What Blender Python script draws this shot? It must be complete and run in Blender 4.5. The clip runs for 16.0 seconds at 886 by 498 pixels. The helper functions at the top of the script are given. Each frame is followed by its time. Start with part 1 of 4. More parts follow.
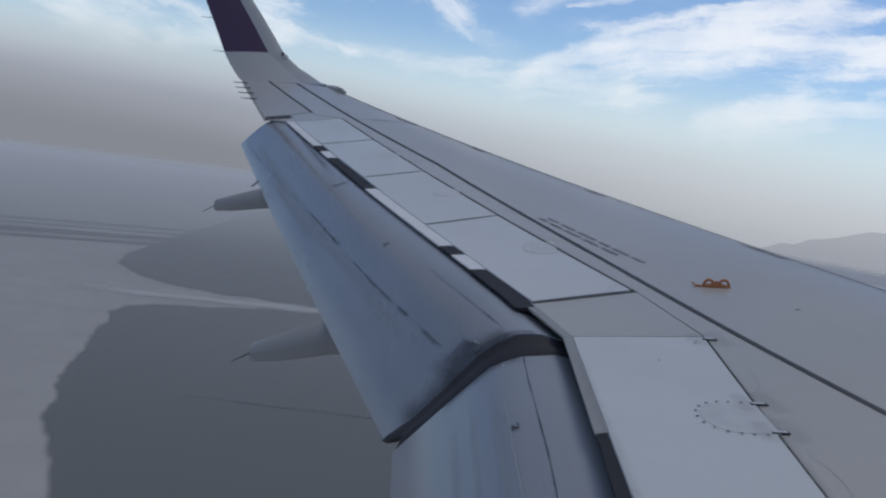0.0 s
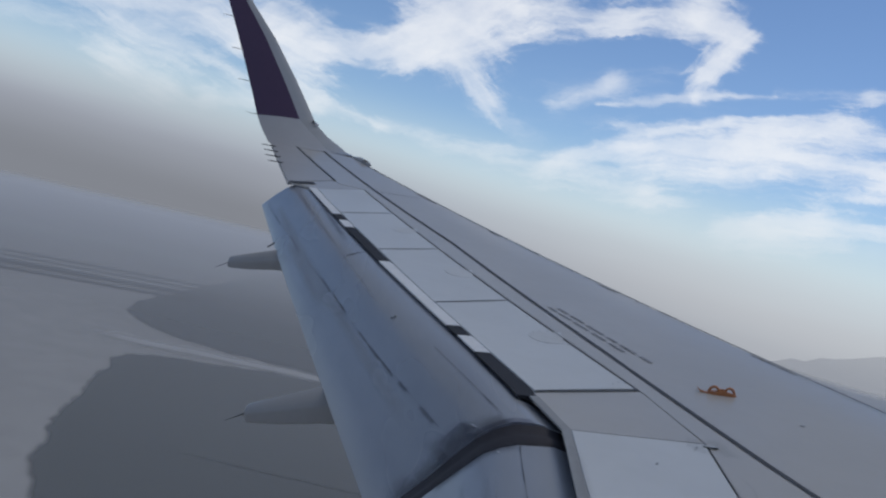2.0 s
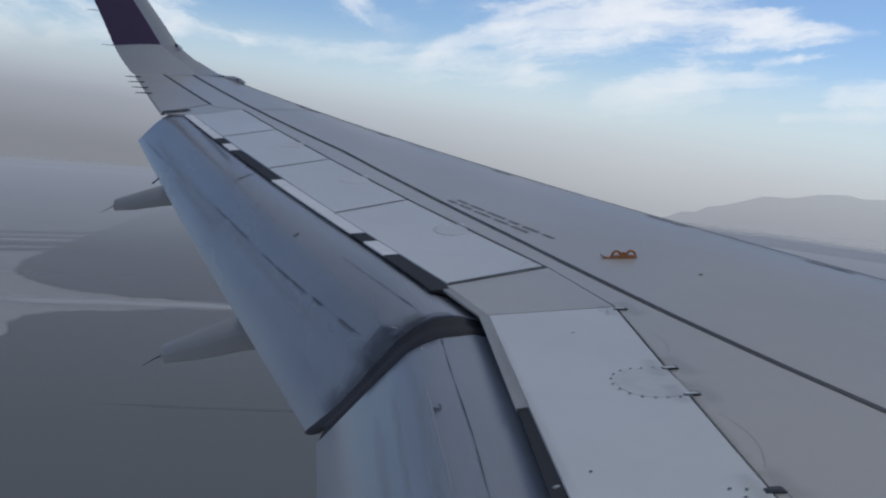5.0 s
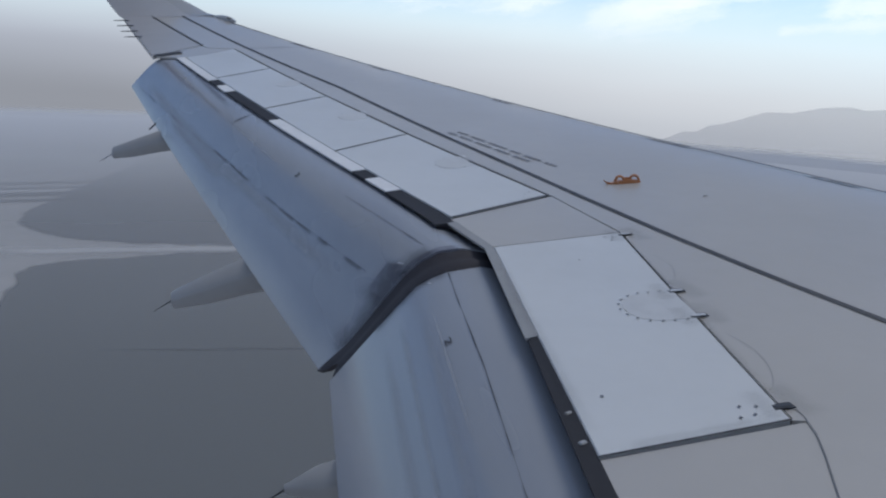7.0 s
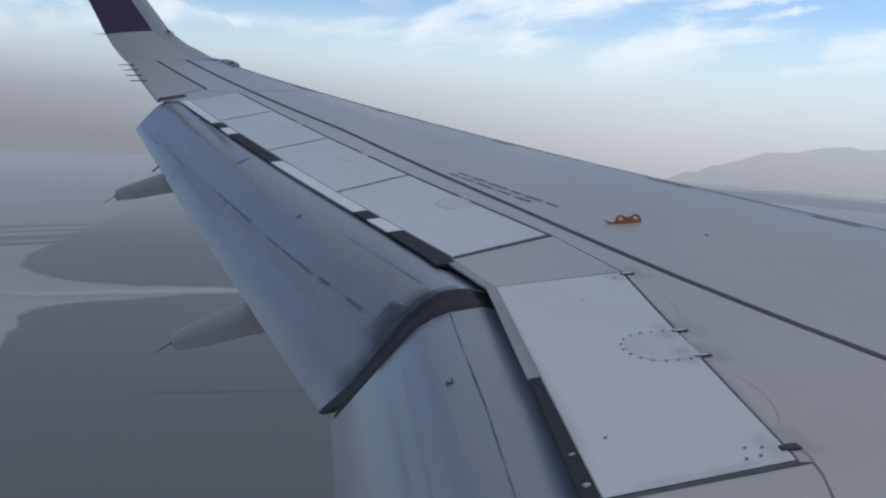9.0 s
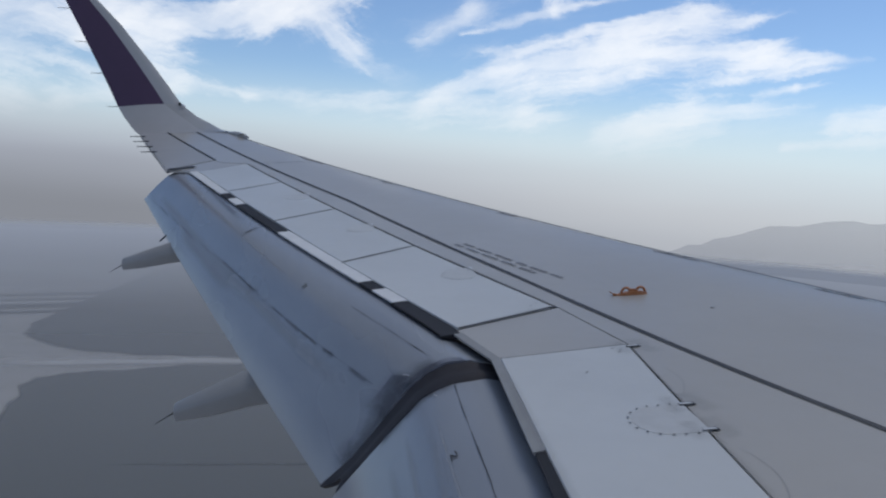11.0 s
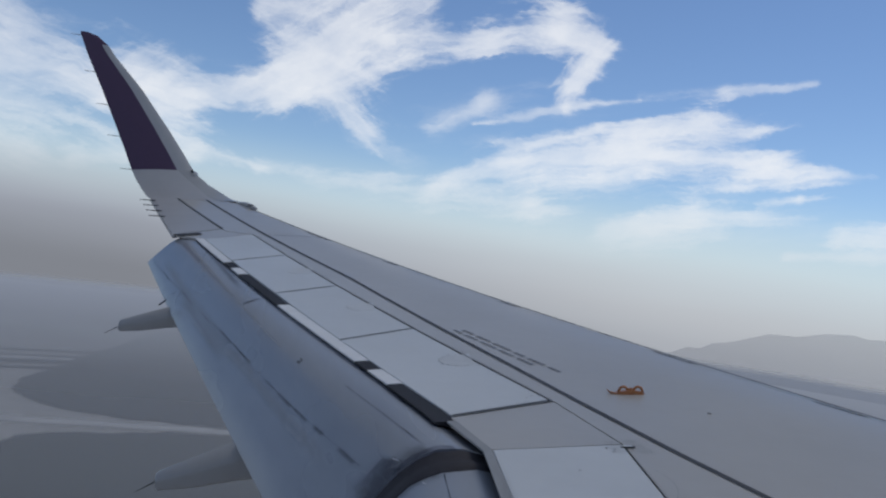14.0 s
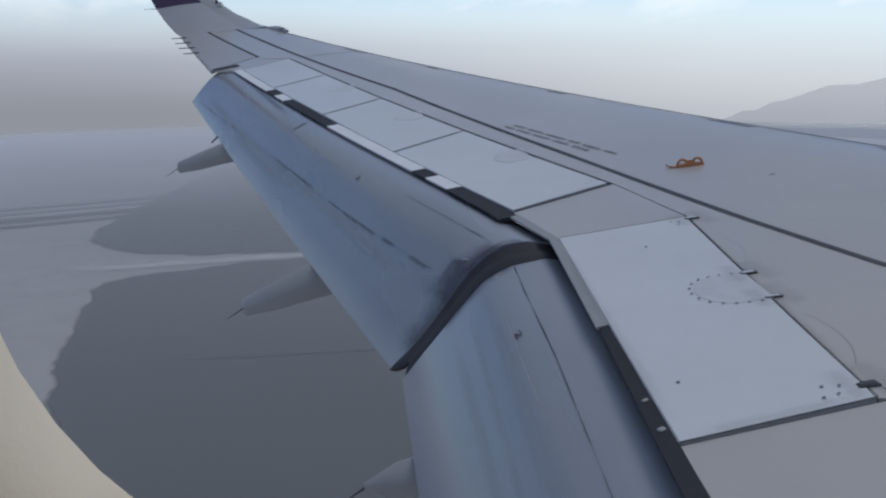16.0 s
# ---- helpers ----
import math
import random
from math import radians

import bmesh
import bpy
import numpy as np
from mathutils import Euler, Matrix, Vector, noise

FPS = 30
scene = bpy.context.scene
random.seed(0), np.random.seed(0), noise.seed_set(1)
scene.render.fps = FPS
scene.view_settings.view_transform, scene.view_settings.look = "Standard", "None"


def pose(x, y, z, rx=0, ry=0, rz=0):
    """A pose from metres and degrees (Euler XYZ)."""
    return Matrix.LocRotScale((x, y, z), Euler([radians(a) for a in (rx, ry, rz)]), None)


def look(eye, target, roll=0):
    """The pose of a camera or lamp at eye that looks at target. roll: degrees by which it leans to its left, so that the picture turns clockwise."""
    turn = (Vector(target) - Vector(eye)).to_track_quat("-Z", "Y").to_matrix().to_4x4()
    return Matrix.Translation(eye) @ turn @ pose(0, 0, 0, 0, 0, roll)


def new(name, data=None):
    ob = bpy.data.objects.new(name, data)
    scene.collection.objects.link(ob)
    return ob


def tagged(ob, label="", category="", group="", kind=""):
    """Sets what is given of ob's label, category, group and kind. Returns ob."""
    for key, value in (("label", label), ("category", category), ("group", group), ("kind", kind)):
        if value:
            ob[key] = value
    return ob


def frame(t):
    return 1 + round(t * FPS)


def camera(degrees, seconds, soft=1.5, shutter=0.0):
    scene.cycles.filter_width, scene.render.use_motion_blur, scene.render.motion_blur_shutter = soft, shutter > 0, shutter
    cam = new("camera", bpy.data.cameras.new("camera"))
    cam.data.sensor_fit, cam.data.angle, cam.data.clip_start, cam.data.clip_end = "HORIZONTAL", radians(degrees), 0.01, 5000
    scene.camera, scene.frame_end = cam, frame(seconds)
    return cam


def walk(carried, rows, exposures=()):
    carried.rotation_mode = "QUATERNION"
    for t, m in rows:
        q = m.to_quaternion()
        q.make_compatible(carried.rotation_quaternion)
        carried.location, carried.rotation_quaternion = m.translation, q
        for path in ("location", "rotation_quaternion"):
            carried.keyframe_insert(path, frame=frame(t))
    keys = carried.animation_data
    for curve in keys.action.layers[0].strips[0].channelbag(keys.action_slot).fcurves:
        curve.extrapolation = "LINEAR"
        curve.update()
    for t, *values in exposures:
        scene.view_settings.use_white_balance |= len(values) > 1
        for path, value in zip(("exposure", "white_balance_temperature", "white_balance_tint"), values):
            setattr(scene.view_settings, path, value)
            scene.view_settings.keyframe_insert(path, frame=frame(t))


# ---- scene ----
cam = camera(55.14, 16.0, soft=2.2)

# aircraft axes: x towards the nose, y outboard from the cabin centre line, z up from the eye;
# the aircraft flies nose-up over level ground
NOSE_UP = 6.0
TILT = Matrix.Rotation(radians(-NOSE_UP), 4, "Y")
ROWS = [
    (0.0, 0.0108, 1.7559, -0.0026, -2.332, -8.168, -2.699),
    (0.5, 0.0140, 1.7545, -0.0048, -4.814, -6.823, -5.327),
    (1.0, 0.0143, 1.7531, -0.0066, -5.893, -4.653, -7.519),
    (1.5, 0.0188, 1.7476, -0.0100, -3.326, -3.339, -8.275),
    (2.0, 0.0175, 1.7495, -0.0113, -0.986, -2.898, -8.418),
    (2.5, 0.0157, 1.7512, -0.0117, 0.150, -2.876, -7.592),
    (3.0, 0.0127, 1.7542, -0.0107, -0.566, -5.198, -6.836),
    (3.5, 0.0107, 1.7573, -0.0098, -4.218, -8.018, -6.400),
    (3.7, 0.0098, 1.7574, -0.0102, -6.240, -8.172, -6.189),
    (5.8, 0.0063, 1.7602, -0.0009, -7.964, -10.207, 1.375),
    (6.0, 0.0074, 1.7592, -0.0020, -7.661, -11.576, 1.218),
    (6.5, 0.0048, 1.7617, 0.0016, -7.888, -13.548, 1.865),
    (7.0, 0.0005, 1.7658, 0.0063, -9.075, -13.615, 2.445),
    (7.5, 0.0066, 1.7622, 0.0010, -9.333, -12.501, 2.056),
    (8.0, 0.0097, 1.7657, 0.0034, -9.147, -12.008, 2.272),
    (8.5, 0.0084, 1.7672, 0.0003, -9.006, -11.829, 2.660),
    (9.0, 0.0079, 1.7715, 0.0004, -8.951, -10.853, 2.704),
    (11.3, 0.0047, 1.7644, -0.0005, -8.302, -4.943, 2.198),
    (11.5, 0.0019, 1.7667, 0.0012, -7.539, -4.041, 1.956),
    (12.0, 0.0020, 1.7658, 0.0018, -4.844, -1.102, 0.690),
    (12.5, 0.0011, 1.7643, 0.0012, -5.034, 0.732, -0.906),
    (13.0, 0.0002, 1.7609, 0.0030, -7.190, 1.013, -2.590),
    (13.5, -0.0041, 1.7614, 0.0019, -8.705, 0.212, -4.125),
    (14.0, -0.0067, 1.7623, 0.0020, -8.321, -0.340, -1.758),
    (14.5, -0.0148, 1.7641, 0.0052, -8.118, -2.913, 3.789),
    (15.0, -0.0135, 1.7563, 0.0019, -7.537, -7.232, 5.712),
    (15.5, -0.0225, 1.7443, 0.0015, -6.038, -11.016, 6.322),
    (16.0, -0.0241, 1.7506, 0.0054, -5.823, -13.577, 6.434),
]
PATH = [(t, TILT @ pose(x, y, z, 90 + pitch, roll, yaw)) for t, x, y, z, yaw, pitch, roll in ROWS]
LIGHT = [(0.0, 0.2), (2.0, 0.13), (3.0, 0.06), (3.5, 0.1), (6.0, 0.25), (7.0, 0.52), (8.0, 0.33), (9.0, 0.35), (11.5, 0.25), (12.0, 0.22), (12.5, 0.1), (13.5, 0.1), (15.0, 0.1), (16.0, 0.45)]
walk(cam, PATH, LIGHT)

# ---- world, sun ----
SUN_ELEVATION, SUN_AZIMUTH = 57.0, 70.0   # degrees; azimuth from +y (outboard) towards +x (nose)
world = bpy.data.worlds.new("sky")
scene.world = world
world.use_nodes = True
wt = world.node_tree
wt.nodes.clear()


def wnode(kind, **values):
    n = wt.nodes.new(kind)
    for k, v in values.items():
        if k == "operation":
            n.operation = v
        elif k == "data_type":
            n.data_type = v
        elif k == "interpolation_type":
            n.interpolation_type = v
        elif k == "use_clamp":
            n.use_clamp = v
        elif k == "blend_type":
            n.blend_type = v
    return n


def wlink(a, b):
    wt.links.new(a, b)


def wmath(op, a, b=None, clamp=False):
    n = wnode("ShaderNodeMath", operation=op, use_clamp=clamp)
    for i, v in enumerate((a, b)):
        if v is None:
            continue
        if isinstance(v, (int, float)):
            n.inputs[i].default_value = v
        else:
            wlink(v, n.inputs[i])
    return n.outputs[0]


def wramp(value, lo, hi, to_lo=0.0, to_hi=1.0, smooth=True):
    n = wnode("ShaderNodeMapRange", interpolation_type="SMOOTHSTEP" if smooth else "LINEAR")
    wlink(value, n.inputs["Value"])
    for key, v in (("From Min", lo), ("From Max", hi), ("To Min", to_lo), ("To Max", to_hi)):
        n.inputs[key].default_value = v
    return n.outputs[0]


def wmix(fac, a, b):
    n = wnode("ShaderNodeMix", data_type="RGBA")
    n.clamp_factor = True
    wlink(fac, n.inputs[0])
    for i, v in ((6, a), (7, b)):
        if isinstance(v, tuple):
            n.inputs[i].default_value = (*v, 1)
        else:
            wlink(v, n.inputs[i])
    return n.outputs[2]


coord = wnode("ShaderNodeTexCoord")
sep = wnode("ShaderNodeSeparateXYZ")
wlink(coord.outputs["Generated"], sep.inputs[0])
az = wmath("MULTIPLY", wmath("ARCTAN2", sep.outputs[0], sep.outputs[1]), 57.2958)
el = wmath("MULTIPLY", wmath("ARCSINE", sep.outputs[2]), 57.2958)
dome = wnode("ShaderNodeCombineXYZ")
wlink(az, dome.inputs[0])
wlink(el, dome.inputs[1])


def wnoise(vector, scale, detail, rough=0.6, stretch=(1, 1, 1), turn=0):
    m = wnode("ShaderNodeMapping")
    wlink(vector, m.inputs[0])
    m.vector_type = "TEXTURE"
    m.inputs["Scale"].default_value = tuple(1 / s for s in stretch)
    m.inputs["Rotation"].default_value = (0, 0, radians(turn))
    n = wnode("ShaderNodeTexNoise")
    wlink(m.outputs[0], n.inputs["Vector"])
    n.inputs["Scale"].default_value, n.inputs["Detail"].default_value, n.inputs["Roughness"].default_value = scale, detail, rough
    return n


def wvec(op, a, b):
    n = wnode("ShaderNodeVectorMath", operation=op)
    for i, v in enumerate((a, b)):
        if isinstance(v, tuple):
            n.inputs[i].default_value = v
        elif v is not None:
            wlink(v, n.inputs[i])
    return n


# wind-torn cirrus: soft strokes on the dome (azimuth, elevation in degrees), bent by noise
bend = wvec("SCALE", wvec("SUBTRACT", wnoise(dome.outputs[0], 0.16, 5, 0.62, (1, 1.5, 1)).outputs["Color"], (0.5, 0.5, 0.5)).outputs[0], None)
bend.inputs["Scale"].default_value = 1.7
curl = wvec("SCALE", wvec("SUBTRACT", wnoise(dome.outputs[0], 0.9, 4, 0.65, (1, 2.0, 1)).outputs["Color"], (0.5, 0.5, 0.5)).outputs[0], None)
curl.inputs["Scale"].default_value = 0.55
bent = wvec("ADD", wvec("ADD", dome.outputs[0], bend.outputs[0]).outputs[0], curl.outputs[0]).outputs[0]
flat = wvec("MULTIPLY", bent, (1, 1, 0)).outputs[0]
calm = wvec("MULTIPLY", wvec("ADD", dome.outputs[0], bend.outputs[0]).outputs[0], (1, 1, 0)).outputs[0]
cover = None
# fibres of the cirrus, combed in five directions
HAIR = {a: wnoise(bent, 0.55, 7, 0.62, (0.13, 1.25, 1), a).outputs["Fac"] for a in (-40, -14, 10, 34, 60)}


def stroke(x0, y0, x1, y1, width, end, strength):
    """One streak of cirrus from one point of the dome to another."""
    global cover
    dx, dy = x1 - x0, y1 - y0
    off = wvec("SUBTRACT", flat if max(width, end) > 0.6 else calm, (x0, y0, 0)).outputs[0]
    along = wvec("DOT_PRODUCT", off, (dx / (dx * dx + dy * dy), dy / (dx * dx + dy * dy), 0)).outputs["Value"]
    s = wvec("SCALE", (dx, dy, 0), None)
    q = wmath("ADD", along, 0.0, True)
    wlink(q, s.inputs["Scale"])
    dist = wvec("LENGTH", wvec("SUBTRACT", off, s.outputs[0]).outputs[0], None).outputs["Value"]
    breadth = wmath("ADD", wmath("MULTIPLY", q, (end - width) * 2.1), width * 2.1 + 0.12)
    lean = math.degrees(math.atan2(dy, dx))
    hair = HAIR[min(HAIR, key=lambda a: abs((a - lean + 90) % 180 - 90))]
    worn = wmath("ADD", wmath("DIVIDE", dist, breadth), wmath("MULTIPLY", wmath("SUBTRACT", 0.5, hair), 2.3))
    here = wramp(worn, 1.08, -0.1, 0.0, strength)
    if end < width * 0.6:
        here = wmath("MULTIPLY", here, wramp(q, 0.5, 1.0, 1.0, 0.45))
    if cover is None:
        cover = here
    else:
        cover = wmath("SUBTRACT", wmath("ADD", cover, here), wmath("MULTIPLY", cover, here))


stroke(-27.3, 6.9, -20.5, 8.2, 3.19, 3.37, 0.5)
stroke(-20.5, 7.9, -12.3, 6.9, 3.37, 1.60, 0.55)
stroke(-21.6, 3.9, -15.9, 3.2, 1.28, 0.57, 0.8)
stroke(-15.9, 3.2, -9, 4.4, 0.57, 0.57, 0.7)
stroke(-10.2, 5, -4.3, 4.1, 0.64, 0.43, 0.75)
stroke(-4.3, 4.1, 7.2, 3.9, 0.46, 0.78, 0.6)
stroke(-13.3, 8.8, -9.6, 10.5, 1.60, 0.43, 0.7)
stroke(-13.1, 7.7, -9.6, 7.5, 2.13, 1.42, 0.8)
stroke(-9.7, 8, -3.1, 10, 1.42, 1.28, 0.8)
stroke(-3.8, 9.5, 0.9, 13, 1.42, 1.95, 0.85)
stroke(-5.7, 13.8, -0.5, 12, 0.71, 1.77, 0.75)
stroke(-2.2, 13.1, 4.9, 16.4, 1.60, 1.06, 0.7)
stroke(-1.8, 11, 2.3, 7.7, 1.42, 0.92, 0.75)
stroke(2.3, 7.7, 6, 6.1, 0.92, 0.50, 0.5)
stroke(-5.5, 14.6, 4.8, 17.1, 0.71, 0.71, 0.6)
stroke(2.7, 13.6, 9.1, 14.7, 0.71, 0.92, 0.85)
stroke(9.1, 14.7, 14.3, 15.9, 0.92, 0.99, 0.85)
stroke(14.3, 15.9, 16.8, 15, 0.92, 0.92, 0.95)
stroke(16.6, 14.8, 15.3, 12.4, 0.99, 0.78, 0.9)
stroke(6.4, 8.5, 9.8, 10.8, 0.50, 0.50, 0.4)
stroke(9.8, 10.8, 15.3, 12.7, 0.50, 0.28, 0.35)
stroke(9.4, 9.2, 15.2, 10.8, 0.11, 0.18, 0.51)
stroke(15.2, 10.8, 19.9, 12, 0.21, 0.11, 0.65)
stroke(19.9, 12.3, 25.2, 12.9, 0.28, 0.35, 0.43)
stroke(25.2, 12.8, 30.6, 13.5, 0.28, 0.18, 0.58)
stroke(13, 8.1, 17.7, 9.6, 0.18, 0.21, 0.58)
stroke(17.7, 9.6, 23.7, 11.4, 0.21, 0.25, 0.58)
stroke(18.9, 9.2, 24.5, 10.9, 0.57, 0.71, 0.8)
stroke(24.6, 10.4, 30.4, 10.8, 0.78, 0.21, 0.85)
stroke(7.1, 4.6, 12, 7.2, 0.57, 0.92, 0.7)
stroke(12.1, 7, 20.5, 8.5, 0.92, 0.92, 0.8)
stroke(20.5, 8.5, 29, 8.7, 0.92, 0.71, 0.9)
stroke(27.4, 8.3, 34.7, 8.5, 0.78, 0.14, 0.85)
stroke(8.7, 4.3, 13.7, 4.4, 0.71, 0.92, 0.6)
stroke(13.6, 4.7, 20.8, 7, 0.85, 0.71, 0.55)
stroke(19.2, 3, 24.1, 4.9, 0.57, 0.71, 0.7)
stroke(24.1, 4.7, 31.6, 5.4, 0.64, 0.18, 0.65)
stroke(21.5, 2.8, 26, 3.8, 0.64, 0.50, 0.65)
stroke(28.1, 5.9, 30.5, 6.6, 0.14, 0.21, 0.5)
stroke(30.5, 6.6, 33, 6.8, 0.21, 0.07, 0.51)
stroke(33.2, 4.4, 37.5, 5.2, 0.50, 0.85, 0.7)
stroke(30.3, 2.7, 35.9, 3.6, 0.18, 0.28, 0.58)
stroke(2.1, 18.7, 13.6, 19.5, 1.42, 1.42, 0.6)
stroke(4.7, 5.1, 30.1, 8.4, 2.13, 1.77, 0.25)
stroke(12.9, 2.3, 33.9, 5, 2.13, 1.77, 0.35)
stroke(7.6, 10.2, 21, 10, 2.13, 1.42, 0.25)

# broad thick and thin places
tufts = wnoise(bent, 0.3, 6, 0.6, (0.6, 1.0, 1), 24).outputs["Fac"]
cover = wmath("MULTIPLY", wramp(wmath("ADD", cover, wmath("MULTIPLY", wmath("SUBTRACT", tufts, 0.5), 0.8)), 0.08, 1.42), wramp(cover, 0.0, 0.6))
# thin cirrus beyond the strokes, mostly unseen, its grey set to whiten the skylight
rest = wmath("MULTIPLY", wramp(wnoise(dome.outputs[0], 0.07, 5, 0.6, (0.6, 1.3, 1)).outputs["Fac"], 0.34, 0.62, 0.1, 0.92), wramp(el, 18, 27))
sky = wnode("ShaderNodeTexSky")
sky.sky_type = "NISHITA"
sky.sun_disc = False
sky.sun_elevation = radians(SUN_ELEVATION)
sky.sun_rotation = radians(SUN_AZIMUTH)
sky.altitude, sky.air_density, sky.dust_density, sky.ozone_density = 1200, 1.0, 0.3, 2.5
SKY_STRENGTH = 0.085
skyc = wvec("SCALE", sky.outputs[0], None)
skyc.inputs["Scale"].default_value = SKY_STRENGTH
skyblue = wvec("MULTIPLY", skyc.outputs[0], (0.92, 1.0, 1.12)).outputs[0]
col = wmix(rest, skyblue, (0.20, 0.225, 0.265))
# whiter cirrus ahead towards the sun, out of view, added to brighten the wing
col = wmix(wmath("MULTIPLY", wramp(az, 40, 80), 0.16), col, (0.66, 0.67, 0.68))
# paler sky astern, added beyond the view to whiten the flap's reflections
col = wmix(wmath("MULTIPLY", wramp(az, -28, -48), wramp(el, 22, 8, 0.0, 0.4)), col, (0.52, 0.56, 0.62))
col = wmix(cover, col, (0.83, 0.845, 0.87))
# haze: bright veil over the horizon, grey layer below it
veil = wramp(el, 7.0, 0.2)
col = wmix(wmath("MULTIPLY", veil, 0.9), col, (0.53, 0.62, 0.69))
low = wnoise(dome.outputs[0], 0.12, 3, 0.5, (0.25, 2.0, 1)).outputs["Fac"]
edge = wmath("ADD", el, wmath("MULTIPLY", wmath("SUBTRACT", low, 0.5), 1.6))
edge = wmath("ADD", edge, wmath("ADD", wmath("MULTIPLY", az, 0.038), -0.5))
# the haze is paler ahead, towards the sun
ahead = wramp(az, -14, 26)
col = wmix(wramp(edge, 3.1, -1.7), col, wmix(ahead, (0.31, 0.335, 0.39), (0.46, 0.485, 0.52)))
col = wmix(wramp(edge, -0.2, -4.6), col, wmix(ahead, (0.205, 0.218, 0.248), (0.36, 0.38, 0.42)))
col = wmix(wramp(el, -5.0, -30.0), col, (0.08, 0.085, 0.09))
back = wnode("ShaderNodeBackground")
wlink(col, back.inputs[0])
back.inputs[1].default_value = 1.0
wout = wnode("ShaderNodeOutputWorld")
wlink(back.outputs[0], wout.inputs[0])

sun = new("sun", bpy.data.lights.new("sun", "SUN"))
sun.data.energy, sun.data.angle, sun.data.color = 0.7, radians(20), (1.0, 0.96, 0.9)
sun.matrix_world = look((math.sin(radians(SUN_AZIMUTH)) * math.cos(radians(SUN_ELEVATION)) * 50,
                         math.cos(radians(SUN_AZIMUTH)) * math.cos(radians(SUN_ELEVATION)) * 50,
                         math.sin(radians(SUN_ELEVATION)) * 50), (0, 0, 0))


# ---- materials ----
def material(name, color, rough=0.5, metal=0.0, grain=0.0, grain_scale=8.0, stain=0.0, stain_scale=0.8, stretch=(1, 1, 1), bump=0.0, bump_scale=60.0, coat=0.0, dark=None, depth=0.002):
    """A painted or moulded surface: grain and larger stains vary its colour and gloss."""
    m = bpy.data.materials.new(name)
    m.use_nodes = True
    nt = m.node_tree
    b = nt.nodes["Principled BSDF"]
    b.inputs["Base Color"].default_value = (*color, 1)
    b.inputs["Roughness"].default_value = rough
    b.inputs["Metallic"].default_value = metal
    b.inputs["Coat Weight"].default_value = coat
    b.inputs["Coat Roughness"].default_value = 0.12
    tc = nt.nodes.new("ShaderNodeTexCoord")
    mp = nt.nodes.new("ShaderNodeMapping")
    mp.inputs["Scale"].default_value = stretch
    nt.links.new(tc.outputs["Object"], mp.inputs[0])

    def noise_of(scale, detail):
        n = nt.nodes.new("ShaderNodeTexNoise")
        n.inputs["Scale"].default_value, n.inputs["Detail"].default_value, n.inputs["Roughness"].default_value = scale, detail, 0.62
        nt.links.new(mp.outputs[0], n.inputs["Vector"])
        return n.outputs["Fac"]

    last = None
    dark = dark or tuple(c * 0.45 for c in color)
    for amount, scale, lo, hi in ((stain, stain_scale, 0.36, 0.82), (grain, grain_scale, 0.35, 0.8)):
        if amount <= 0:
            continue
        r = nt.nodes.new("ShaderNodeMapRange")
        r.interpolation_type = "SMOOTHSTEP"
        r.inputs["From Min"].default_value, r.inputs["From Max"].default_value, r.inputs["To Max"].default_value = lo - 0.06, hi + 0.04, amount
        nt.links.new(noise_of(scale, 4), r.inputs["Value"])
        x = nt.nodes.new("ShaderNodeMix")
        x.data_type = "RGBA"
        nt.links.new(r.outputs[0], x.inputs[0])
        if last:
            nt.links.new(last, x.inputs[6])
        else:
            x.inputs[6].default_value = (*color, 1)
        x.inputs[7].default_value = (*dark, 1)
        last = x.outputs[2]
    if last:
        nt.links.new(last, b.inputs["Base Color"])
        rr = nt.nodes.new("ShaderNodeMapRange")
        rr.inputs["To Min"].default_value, rr.inputs["To Max"].default_value = max(rough - 0.05, 0.05), min(rough + 0.09, 1)
        nt.links.new(noise_of(stain_scale * 1.3, 2), rr.inputs["Value"])
        nt.links.new(rr.outputs[0], b.inputs["Roughness"])
    if bump > 0:
        bp = nt.nodes.new("ShaderNodeBump")
        bp.inputs["Strength"].default_value, bp.inputs["Distance"].default_value = bump, depth
        nt.links.new(noise_of(bump_scale, 4), bp.inputs["Height"])
        nt.links.new(bp.outputs[0], b.inputs["Normal"])
    return m


SKIN = material("grey_wing_paint", (0.445, 0.43, 0.408), 0.33, 0.0, 0.05, 9, 0.22, 0.6, (0.7, 0.7, 1), coat=0.3, bump=1.0, bump_scale=0.9, depth=0.014)
WHITE = material("spoiler_paint", (0.60, 0.62, 0.63), 0.4, 0.0, 0.04, 12, 0.2, 0.9, (0.8, 0.8, 1), coat=0.2, bump=1.0, bump_scale=1.4, depth=0.006)
# the flap's reflection bands are put into its colour as spanwise tone
FLAP = material("flap_paint", (0.31, 0.33, 0.365), 0.24, 0.0, 0.16, 3.0, 0.5, 0.9, (1.7, 0.16, 1.7), coat=0.25, bump=1.0, bump_scale=0.8, depth=0.010, dark=(0.20, 0.22, 0.26))
METAL = material("worn_slat_paint", (0.33, 0.33, 0.325), 0.5, 0.1, 0.2, 20, 0.2, 2.0)
FIN = material("purple_paint", (0.078, 0.042, 0.088), 0.38, 0.0, 0.1, 10, 0.1, 1.5)
TIPGREY = material("tip_paint", (0.40, 0.40, 0.41), 0.36, 0.05, 0.06, 9, 0.15, 1.2)
FAIRING = material("fairing_paint", (0.35, 0.352, 0.355), 0.3, 0.0, 0.08, 8, 0.25, 1.4, coat=0.3)
BLISTER = material("blister_paint", (0.56, 0.575, 0.585), 0.4, 0.0, 0.1, 12, 0.2, 3.0)
LIP = material("seal_strip", (0.80, 0.81, 0.82), 0.5, 0.0, 0.15, 14, 0.2, 2.5)
